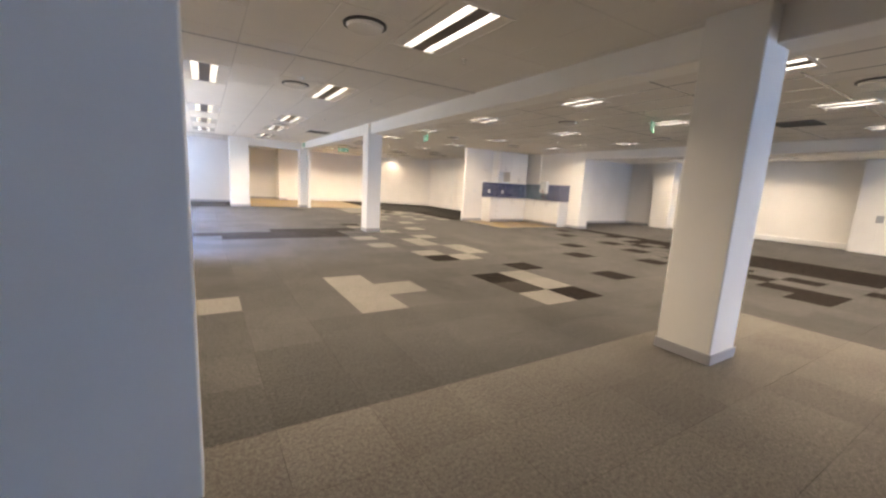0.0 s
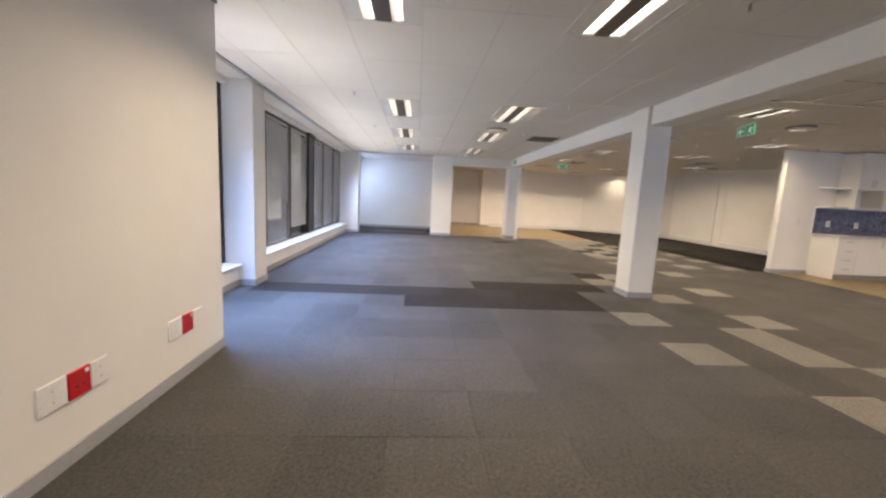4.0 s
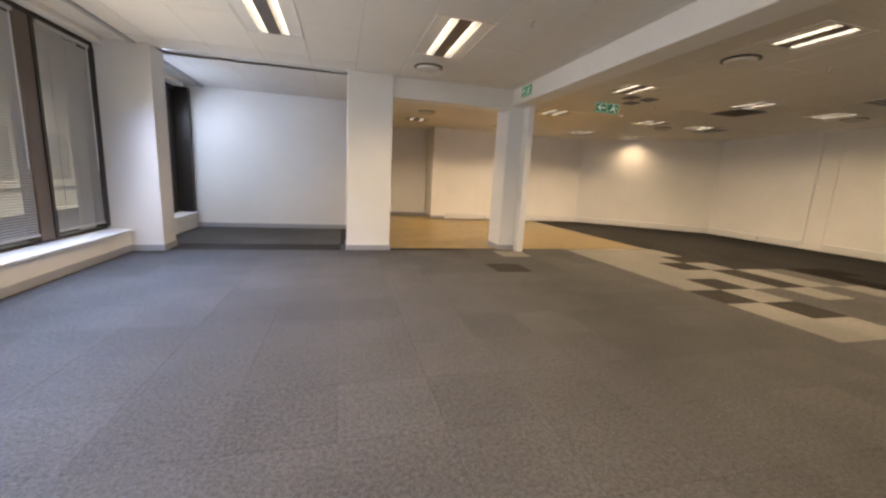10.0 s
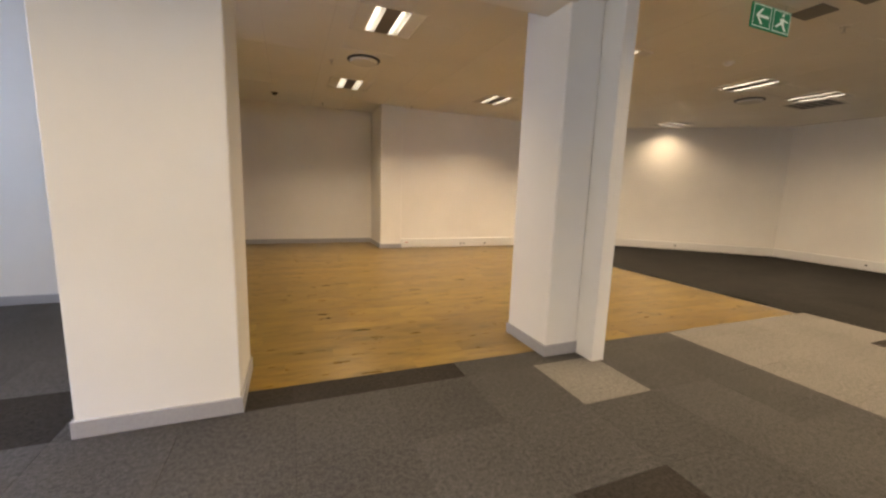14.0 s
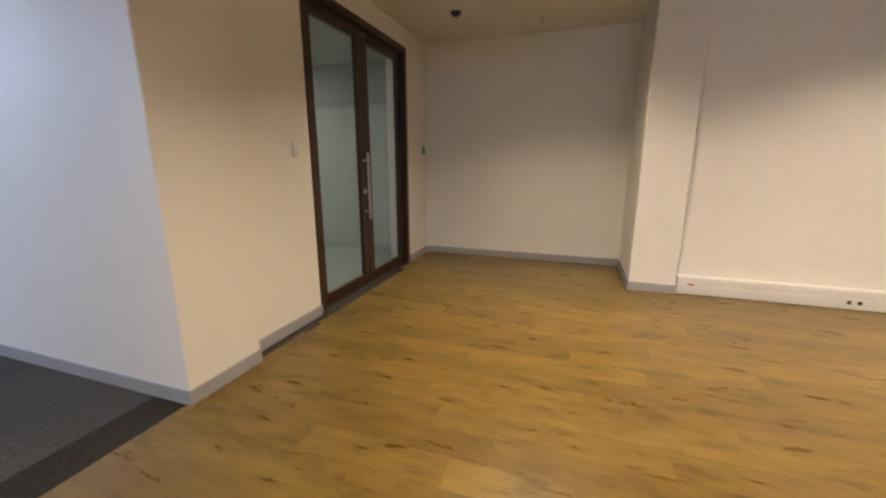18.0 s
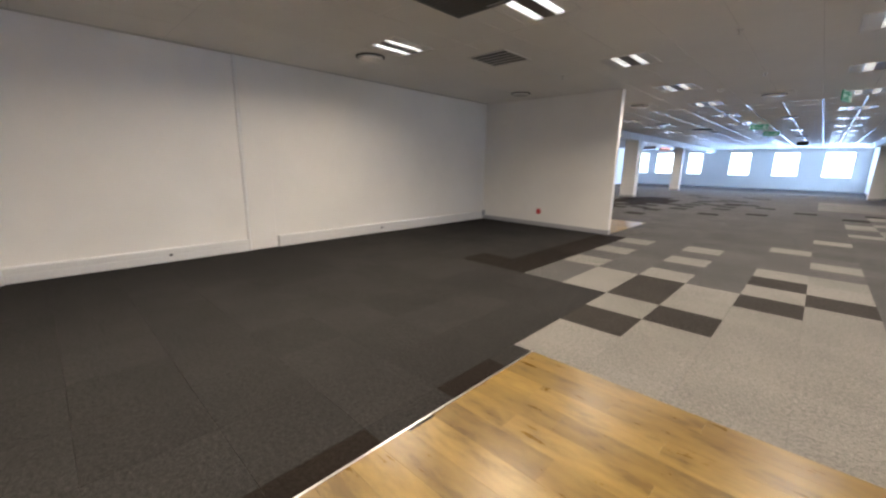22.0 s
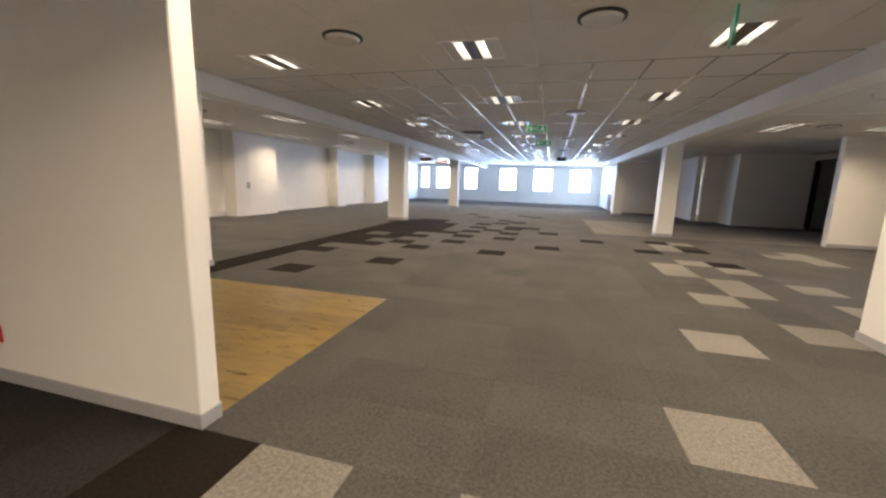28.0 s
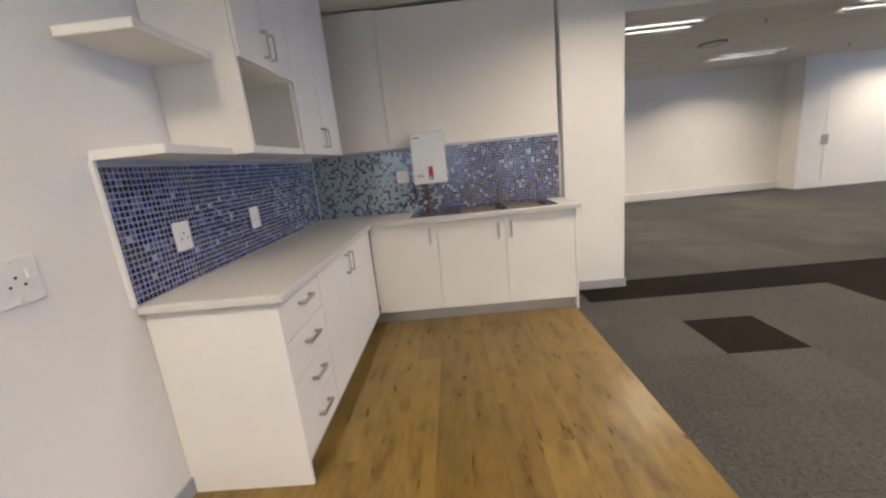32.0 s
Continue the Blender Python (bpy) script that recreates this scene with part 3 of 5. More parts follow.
# gap shade drawn as dark strips: socket wall head, across the ceiling by the entrance
solid("trim_shadow_gap", box_bm(-1.42, 3.32, CEIL - 0.018, -1.40, 6.2, CEIL + 0.004, 0.002), VENT, "dark strip painted as gap shade at the head of the wall", "trim", kind="structure")
solid("trim_shadow_gap", box_bm(-1.72, 3.963, CEIL - 0.006, 3.2, 3.975, CEIL + 0.004, 0.002), SKIRT, "grey strip painted as gap shade across the ceiling", "trim", kind="structure")
solid("trim_ceiling", box_bm(-1.72, 3.975, CEIL - 0.012, 3.2, 4.03, CEIL + 0.004, 0.002), CEILM, "white edge strip across the ceiling", "trim", kind="structure")

# ---------------- windows of the west wall ----------------
WZ0, WZ1, WX = 0.30, 2.56, -2.47
MULL = [(6.17, 6.36), (7.44, 7.58), (8.10, 8.19), (8.65, 8.70), (9.52, 9.76), (10.80, 11.0), (12.08, 12.50), (13.46, 13.68), (14.68, 14.92), (15.80, 15.9), (16.3, 16.38), (17.85, 18.08), (18.33, 18.43)]


def window_run(name, label, mulls):
    """Bronze frame; each mullion is a paler face with a dark edge strip on its north side."""
    ob = tagged(new(name), label, "window", kind="structure")
    y0, y1 = mulls[0][0], mulls[-1][1]
    part("window_frame", box_bm(WX - 0.05, y0, WZ0, WX + 0.03, y1, WZ0 + 0.03, 0.004), BRONZE, ob)
    part("window_frame", box_bm(WX - 0.05, y0, WZ1 - 0.06, WX + 0.05, y1, WZ1, 0.004), BRONZE, ob)
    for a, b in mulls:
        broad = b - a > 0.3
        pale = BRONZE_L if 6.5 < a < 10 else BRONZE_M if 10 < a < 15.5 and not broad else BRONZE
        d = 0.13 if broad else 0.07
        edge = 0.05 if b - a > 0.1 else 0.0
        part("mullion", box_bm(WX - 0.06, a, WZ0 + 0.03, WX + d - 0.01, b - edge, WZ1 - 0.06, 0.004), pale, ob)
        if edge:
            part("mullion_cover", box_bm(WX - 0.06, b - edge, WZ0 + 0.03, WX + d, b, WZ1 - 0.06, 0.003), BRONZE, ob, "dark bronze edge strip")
        if broad:
            part("mullion_head", box_bm(WX - 0.04, a - 0.02, WZ1 - 0.058, WX + d + 0.03, b + 0.02, WZ1 + 0.002, 0.004), BRONZE, ob, "dark bronze capping")
    for (a, b), (c, d) in zip(mulls, mulls[1:]):
        pane = part("pane", box_bm(WX - 0.006, b, WZ0 + 0.03, WX + 0.002, c, WZ1 - 0.06), GLASS, ob)
        pane.visible_shadow = False
    return ob


window_run("window_1", "tall clear window in a dark bronze frame", MULL[:3])
solid("trim_jamb", box_bm(WX - 0.05, 8.19, WZ0, WX + 0.09, 8.25, WZ1, 0.004), BRONZE, "dark bronze window jamb against the pier", "trim", kind="structure")
window_run("window_2", "row of tall windows with dark bronze mullions", MULL[3:10])
window_run("window_3", "tall window with dark bronze mullions in the side bay", MULL[10:])
solid("trim_jamb_bay", box_bm(-2.42, 18.29, WZ0, -2.21, 18.428, WZ1, 0.004), BRONZE, "dark bronze window jamb at the end wall", "trim", kind="structure")
# recessed head track over the windows
solid("trim", box_bm(-2.02, 6.17, CEIL - 0.02, -1.96, 18.4, CEIL + 0.004, 0.004), SKIRT, "grey blind track along the ceiling", "trim", kind="structure")


def venetian_blind(a, b, single, lift=0.0, tilt=58):
    ob = thing("venetian_blind", "grey aluminium venetian blind lowered over the window", "blind", "blinds on the windows")
    x = WX + 0.055
    part("headrail", box_bm(x - 0.018, a + 0.02, WZ1 - 0.10, x + 0.018, b - 0.02, WZ1 - 0.062, 0.003), SLAT, ob)
    z0 = WZ0 + 0.055 + lift
    part("bottom_rail", box_bm(x - 0.013, a + 0.02, z0 - 0.02, x + 0.013, b - 0.02, z0, 0.003), SLAT, ob)
    n = int((WZ1 - 0.11 - z0) / 0.025)
    w, t = 0.0125, radians(tilt)
    dx, dz = w * math.cos(t), w * math.sin(t)

    def slat(bm, z):
        rows = []
        for k in (-1, 0, 1):
            off = 0.0022 * (1 - k * k)
            rows.append([bm.verts.new((x + k * dx + off, yy, z + k * dz)) for yy in (a + 0.025, b - 0.025)])
        for p, q in zip(rows, rows[1:]):
            bm.faces.new((p[0], p[1], q[1], q[0]))
    if single:
        bm = bmesh.new()
        slat(bm, 0.0)
        me = mesh_of("slat", bm, SLAT)
        for k in range(n):
            sl = new("slat", me)
            sl.parent, sl.location = ob, (0, 0, z0 + 0.015 + k * 0.025)
    else:
        bm = bmesh.new()
        for k in range(n):
            slat(bm, z0 + 0.015 + k * 0.025)
        part("slats", bm, SLAT, ob)
    for y in (a + 0.15, (a + b) / 2, b - 0.15):
        part("ladder_cord", add_cyl(bmesh.new(), (x + 0.016, y, (z0 + WZ1 - 0.1) / 2), 0.0012, WZ1 - 0.1 - z0, seg=6), SLAT, ob)
    part("wand", add_cyl(bmesh.new(), (x + 0.03, b - 0.09, 1.75), 0.005, 1.4, seg=8), PLASTIC, ob, "clear plastic wand")
    return ob


venetian_blind(9.77, 10.80, True)
venetian_blind(11.0, 12.08, True, 0.2, -62)
for a, b in ((12.52, 13.46), (13.68, 14.68), (14.92, 15.80)):
    venetian_blind(a, b, False, 0.05)
cord = thing("blind_wand", "clear blind wand hanging at the bare window", "blind wand")
part("rod", add_cyl(bmesh.new(), (WX + 0.045, 8.02, 1.94), 0.006, 1.2, seg=8), PLASTIC, cord)
part("grip", add_cyl(bmesh.new(), (WX + 0.045, 8.02, 1.33), 0.012, 0.06, seg=10), PLASTIC, cord)

# ---------------- street and building across ----------------
solid("ground", box_bm(-40, -60, -4.3, 60, 70, -4.2), STREET, "asphalt street below the windows", "ground", kind="structure")
bld = thing("office_building", "pale rendered building with tall windows across the street", "building")
part("wall", box_bm(-14, -20, -4.2, -9.3, 55, 10.5), FACADE, bld)
for z, h in ((-0.62, 0.12), (0.20, 0.18), (2.15, 0.12), (2.95, 0.14), (5.0, 0.14), (5.75, 0.14), (8.0, 0.3), (10.3, 0.4)):
    part("ledge", box_bm(-9.3, -20, z, -9.14, 55, z + h, 0.01), FACADE_L, bld)
pm = mesh_of("pane", box_bm(-0.02, -0.51, -0.78, 0.02, 0.51, 0.78), FPANE)
fm = bmesh.new()
for a in ((-0.05, -1.14, -0.86, 0.08, 1.14, -0.78), (-0.05, -1.14, 0.78, 0.08, 1.14, 0.86), (-0.04, -1.14, -0.78, 0.07, -1.04, 0.78), (-0.04, 1.04, -0.78, 0.07, 1.14, 0.78), (-0.04, -0.025, -0.78, 0.05, 0.025, 0.78)):
    add_box(fm, *a)
fm = mesh_of("window", fm, FACADE_L)
arch = bmesh.new()
pts = [Vector((0, math.cos(t) * 1.0, math.sin(t) * 1.0)) for t in np.linspace(0, math.pi, 15)]
for p, q in zip(pts, pts[1:]):
    vs = [arch.verts.new(v) for v in (p, q, q * 1.09, p * 1.09)]
    arch.faces.new(vs)
bmesh.ops.solidify(arch, geom=arch.faces[:], thickness=0.1)
add_box(arch, -0.02, -0.025, 0.0, 0.06, 0.025, 1.0)
add_box(arch, -0.02, -1.09, -0.1, 0.08, 1.09, 0.0)
arch = mesh_of("arch", arch, FACADE_L)
disc = bmesh.new()
vs = [disc.verts.new((0, 1.0 * math.cos(t), 1.0 * math.sin(t))) for t in np.linspace(0, math.pi, 15)]
disc.faces.new(vs)
disc = mesh_of("arch_pane", disc, FPANE)
for j in range(-8, 14):
    y = 15.95 + j * 2.65
    for z in (1.24, 4.05, 6.9):
        w = new("window", fm)
        w.parent, w.location = bld, (-9.3, y, z)
        for s in (-1, 1):
            pn = new("pane", pm)
            pn.parent, pn.location = w, (0.01, s * 0.53, 0)
    w = new("arched_window", arch)
    w.parent, w.location = bld, (-9.28, y - 0.1, -1.85)
    pn = new("pane", disc)
    pn.parent, pn.location = w, (0.03, 0, 0)
solid("backdrop_west", box_bm(-1.2, -15.0, -4, -1.0, -9.9, 6), HAZE, "bright hazy sky beyond the glazed door", "backdrop", kind="structure")
solid("backdrop_south", box_bm(-5, -26.2, -4, 25, -26, 9), HAZE, "bright hazy sky beyond the far windows", "backdrop", kind="structure")

# ---------------- far south windows ----------------
for k, (a, b) in enumerate(S_OPEN):
    ob = tagged(new("window_%d" % (4 + k)), "white framed window bright with daylight", "window", kind="structure")
    for c in ((a, 0.83, a + 0.05, 2.42), (b - 0.05, 0.83, b, 2.42), (a + 0.05, 0.83, b - 0.05, 0.88), (a + 0.05, 2.37, b - 0.05, 2.42)):
        part("window_frame", box_bm(c[0], -16.2, c[1], c[2], -16.1, c[3], 0.004), TRUNK, ob)
    pane = part("pane", box_bm(a + 0.05, -16.16, 0.88, b - 0.05, -16.155, 2.37), GLASS, ob)
    pane.visible_shadow = False

# ---------------- lobby behind the glazed door ----------------
wall("wall_lobby_south", "pale green lobby wall behind the door", -3.6, 18.9, 0.40, 19.1, material=LOBBY)
wall("wall_lobby_north", "pale green lobby wall behind the door", -3.6, 22.1, 0.40, 22.4, material=LOBBY)
wall("wall_lobby_west", "pale green lobby wall behind the door", -3.7, 18.9, -3.5, 22.4, material=LOBBY)
solid("floor_lobby", box_bm(-3.6, 18.9, -0.02, 0.5, 22.4, 0.0), LOBBYF, "shiny pale lobby floor", "floor", kind="structure")
solid("ceiling_lobby", box_bm(-3.6, 18.9, 2.5, 0.40, 22.4, 2.6), LOBBY, "plain lobby ceiling", "ceiling", kind="structure")
solid("trim_lobby", box_bm(-3.5, 22.06, 1.95, 0.4, 22.1, 2.5), SKIRT, "grey bulkhead in the lobby", "trim", kind="structure")
solid("notice_board", box_bm(-1.6, 22.07, 1.15, -1.15, 22.095, 1.75, 0.004), SILL, "blank white notice on the lobby wall", "notice")
for x, y in ((-0.9, 20.0), (-1.9, 21.3)):
    dl = thing("downlight", "round recessed downlight lit in the lobby ceiling", "downlight", "lobby downlights", at=(x, y, 2.5))
    part("trim_ring", add_cyl(bmesh.new(), (0, 0, -0.004), 0.10, 0.008, seg=28), TBAR, dl)
    part("lamp", add_cyl(bmesh.new(), (0, 0, -0.010), 0.075, 0.006, seg=28), DOWNL, dl)
    la = new("lobby_light", bpy.data.lights.new("lobby_light", "AREA"))
    la.data.shape, la.data.size, la.data.energy, la.data.color = 'DISK', 0.15, 10, (0.97, 1.0, 0.98)
    la.matrix_world = pose(x, y, 2.48)

# ---------------- glazed double door ----------------
door = tagged(new("door_1"), "closed glazed double door in a dark brown frame", "door", kind="structure")
DY0, DY1, DX, DZ = 19.66, 21.44, 0.585, 2.43
fr = bmesh.new()
for a in ((DX - 0.06, DY0, 0.0, DX + 0.075, DY0 + 0.06, DZ), (DX - 0.06, DY1 - 0.06, 0.0, DX + 0.075, DY1, DZ), (DX - 0.06, DY0 + 0.06, DZ - 0.06, DX + 0.075, DY1 - 0.06, DZ)):
    add_box(fr, *a, bevel=0.005)
part("door_frame", fr, DOORWOOD, door)
mid = (DY0 + DY1) / 2
for a, b, s in ((DY0 + 0.064, mid - 0.003, 1), (mid + 0.003, DY1 - 0.064, -1)):
    lf = bmesh.new()
    for c in ((a, 0.008, a + 0.095, DZ - 0.064), (b - 0.095, 0.008, b, DZ - 0.064), (a + 0.095, 0.008, b - 0.095, 0.11), (a + 0.095, DZ - 0.16, b - 0.095, DZ - 0.064)):
        add_box(lf, DX - 0.02, c[0], c[1], DX + 0.022, c[2], c[3], bevel=0.003)
    leaf = part("door_leaf", lf, DOORWOOD, door)
    pane = part("glass_pane", box_bm(DX - 0.004, a + 0.095, 0.11, DX + 0.004, b - 0.095, DZ - 0.16), DGLASS, leaf)
    pane.visible_shadow = False
    part("closer_bracket", box_bm(DX + 0.022, (b if s > 0 else a) - 0.03, DZ - 0.13, DX + 0.05, (b if s > 0 else a) + 0.03, DZ - 0.10, 0.003), STEEL, leaf, "small steel bracket")
hb = bmesh.new()
add_cyl(hb, (DX + 0.075, mid - 0.05, 0.98), 0.014, 0.62, seg=14)
for z in (0.74, 1.22):
    add_cyl(hb, (DX + 0.047, mid - 0.05, z), 0.01, 0.055, axis="x", seg=10)
part("pull_handle", hb, STEEL, door, "long brushed steel pull handle")
lk = add_cyl(bmesh.new(), (DX + 0.03, mid - 0.05, 0.93), 0.022, 0.018, axis="x", seg=16)
part("lock", lk, STEEL, door, "round steel lock")

# dark framed glass panel in the unlit bay, and a dark door far down the side
gp = tagged(new("window_10"), "tall glass panel in a dark frame in the unlit bay", "window", kind="structure")
fr = bmesh.new()
for a in ((-4.45, 0.0, -4.38, 2.42), (-3.12, 0.0, -3.05, 2.42), (-4.38, 2.35, -3.12, 2.42), (-4.38, 0.0, -3.12, 0.06)):
    add_box(fr, -2.72, a[0], a[1], -2.57, a[2], a[3], bevel=0.004)
part("window_frame", fr, BRONZE, gp)
pane = part("pane", box_bm(-2.665, -4.38, 0.06, -2.655, -3.12, 2.35), DGLASS, gp)
pane.visible_shadow = False
dd = tagged(new("door_2"), "dark framed door with a bright glazed upper panel", "door", kind="structure")
fr = bmesh.new()
for a in ((-11.75, 0.0, -11.68, 2.2), (-10.82, 0.0, -10.75, 2.2), (-11.68, 2.13, -10.82, 2.2)):
    add_box(fr, 3.09, a[0], a[1], 3.14, a[2], a[3], bevel=0.004)
part("door_frame", fr, BRONZE, dd)
part("lower_panel", box_bm(3.095, -11.68, 0.01, 3.125, -10.82, 0.95, 0.004), DOORWOOD, dd, "brown lower panel")
pane = part("upper_pane", box_bm(3.105, -11.68, 0.96, 3.113, -10.82, 2.13), GLASS, dd, "clear glass bright with daylight")
pane.visible_shadow = False

# ---------------- trunking and wall fittings ----------------
def trunking(label, p, q, nx, ny, h=0.175, d=0.055):
    """Plastic cable trunking along a wall from p to q; (nx, ny) points into the room."""
    ob = thing("cable_trunking", label, "trunking", "wall trunking")
    p, q, n = Vector((*p, 0)), Vector((*q, 0)), Vector((nx, ny, 0)).normalized()
    u = (q - p).normalized()
    L = (q - p).length
    m = Matrix(((u.x, n.x, 0, p.x), (u.y, n.y, 0, p.y), (0, 0, 1, 0), (0, 0, 0, 1)))

    def bar(a, b, y0, y1, z0, z1, name, mat, bev=0.004, lab=""):
        bm = box_bm(a, y0, z0, b, y1, z1, bev)
        bmesh.ops.transform(bm, matrix=m, verts=bm.verts)
        bmesh.ops.recalc_face_normals(bm, faces=bm.faces)
        part(name, bm, mat, ob, lab)
    bar(0, L, 0.0, d, 0.004, h, "body", TRUNK)
    k = 0.0
    while k < L:
        e = min(k + 2.0, L)
        bar(k + 0.004, e - 0.004, d - 0.001, d + 0.006, 0.03, 0.095, "cover", TRUNK, 0.002)
        bar(k + 0.004, e - 0.004, d - 0.001, d + 0.006, 0.102, h - 0.012, "cover", TRUNK, 0.002)
        k += 2.0
    return bar


bar = trunking("white plastic trunking with open outlet holes at the wall foot", (3.49, 21.2), (7.96, 21.2), 0, -1)
bar(0.05, 0.17, 0.06, 0.066, 0.08, 0.125, "socket", PLASTIC, 0.002), bar(0.085, 0.135, 0.0655, 0.068, 0.098, 0.112, "socket_face", RED, 0.001, "red socket face")
for k in (1.25, 1.32, 1.8, 2.9):
    bar(k, k + 0.03, 0.06, 0.0625, 0.05, 0.08, "outlet_hole", BLACK, 0.001, "small dark hole")
nd = Vector((18.84 - 21.23, -(10.9 - 7.95), 0)).normalized()
bar = trunking("white plastic trunking along the angled wall", (7.97, 21.2), (10.86, 18.86), nd.x, nd.y)
bar(1.9, 1.94, 0.06, 0.0625, 0.08, 0.105, "outlet_hole", BLACK, 0.001, "small dark hole")
bar = trunking("white plastic trunking along the long wall", (10.9, 18.82), (10.9, 16.46), -1, 0)
bar(1.4, 1.44, 0.06, 0.0625, 0.08, 0.105, "outlet_hole", BLACK, 0.001, "small dark hole")
bar = trunking("white plastic trunking along the long wall", (10.9, 16.02), (10.9, 11.06), -1, 0)
bar(1.9, 1.95, 0.06, 0.0625, 0.08, 0.11, "outlet_hole", BLACK, 0.001, "small dark hole")
bar = trunking("white plastic trunking along the outer wall", (16.2, 7.66), (16.2, 2.41), -1, 0)
# round bar added where the boxed panel's step only casts a shadow line
conduit = thing("conduit", "thin upright pipe drawn for the shadow line of the wall step", "conduit")
part("pipe", add_cyl(bmesh.new(), (10.888, 16.43, CEIL / 2), 0.028, CEIL - 0.002, seg=12), PLASTIC, conduit)
solid("trim_panel", box_bm(10.885, 16.04, 0.0, 10.9, 16.40, CEIL, 0.003), WALL, "plain boxed panel beside the added pipe", "trim", kind="structure")
solid("power_adaptor", box_bm(10.80, 11.02, 0.06, 10.86, 11.10, 0.2, 0.006), SKIRT, "grey plastic power adaptor lying on the carpet", "adaptor")


def red_socket(x, y, z, turn, wings):
    ob = thing("wall_socket", "red power socket between blank white plates" if wings else "red power socket on the wall", "socket", "red wall sockets", at=(x, y, z), turn=turn)
    w, h = (0.060, 0.066) if wings else (0.052, 0.055)
    part("cover", box_bm(-w, -0.012, -h, w, 0.0, h, 0.004), RED, ob)
    part("switch", box_bm(w - 0.034, -0.018, h - 0.03, w - 0.016, -0.012, h - 0.012, 0.002), PLASTIC, ob, "small white rocker")
    for dx in (-0.018, 0.018):
        part("pin_hole", add_cyl(bmesh.new(), (dx, -0.0125, -0.012), 0.006, 0.002, axis="y", seg=8), BLACK, ob)
    if wings:
        for s, c in ((-1, 0.072), (1, 0.056)):
            m = s * (w + c + 0.002)
            part("blank_plate", box_bm(m - c, -0.010, -h, m + c, 0.0, h, 0.004), PLASTIC, ob, "blank white plate")
            for dz in (-0.024, 0.024):
                part("screw", add_cyl(bmesh.new(), (m, -0.0105, dz), 0.004, 0.002, axis="y", seg=8), STEEL, ob)


for y in (5.70, 4.85, 4.02):
    red_socket(-1.42, y, 0.365, 90, True)
red_socket(-1.72, 2.12, 0.365, 90, False)
red_socket(9.37, 11.0, 0.31, 180, False)
for y in (6.16, 5.84):
    red_socket(16.2, y, 0.45, -90, False)


def plate(label, x, y, z, turn, w=0.08, h=0.12, mat=PLASTIC, name="light_switch", rocker=True):
    ob = thing(name, label, "wall plate", at=(x, y, z), turn=turn)
    part("cover", box_bm(-w / 2, -0.011, -h / 2, w / 2, 0.0, h / 2, 0.004), mat, ob)
    if rocker:
        part("rocker", box_bm(-0.016, -0.017, -0.028, 0.016, -0.011, 0.028, 0.003), mat, ob)
    for dz in (-h * 0.4, h * 0.4):
        part("screw", add_cyl(bmesh.new(), (0, -0.0115, dz), 0.004, 0.002, axis="y", seg=8), STEEL, ob)
    return ob


plate("white light switch beside the glazed door", 0.655, 19.5, 1.3, 90)
plate("green door release box on the wall", 0.655, 21.93, 1.35, 90, 0.085, 0.1, plain("release_green", (0.02, 0.32, 0.20), 0.35), "door_release")
plate("white sensor box high on the wall", 0.655, 21.95, 2.35, 90, 0.07, 0.13, PLASTIC, "sensor_box", False)
plate("blank white plate on the alcove wall", 1.74, 22.05, 1.49, 0, 0.09, 0.07, PLASTIC, "blank_plate", False)
plate("blank white plate on the alcove wall", 1.90, 22.05, 1.49, 0, 0.09, 0.07, PLASTIC, "blank_plate", False)
plate("grey lock plate across the flush cupboard doors", 15.742, 1.88, 0.98, -90, 0.15, 0.2, SKIRT, "lock_plate")
solid("trim_cupboard", box_bm(15.742, 1.884, 0.1, 15.752, 2.38, 2.5, 0.003), WALL, "plain flush cupboard door in the pier", "trim", kind="structure")
solid("trim_cupboard", box_bm(15.742, 0.55, 0.1, 15.752, 1.876, 2.5, 0.003), WALL, "plain flush cupboard door in the pier", "trim", kind="structure")


# ---------------- ceiling fittings ----------------
def lamp_in(ob_pose, w, l, watts, spread=140):
    lamp = new("tube_light", bpy.data.lights.new("tube_light", "AREA"))
    lamp.data.shape, lamp.data.size, lamp.data.size_y = 'RECTANGLE', w, l
    lamp.data.energy, lamp.data.color, lamp.data.spread = watts, LAMP_COL, radians(spread)
    lamp.matrix_world = ob_pose @ Matrix.Translation((0, 0, -0.03))


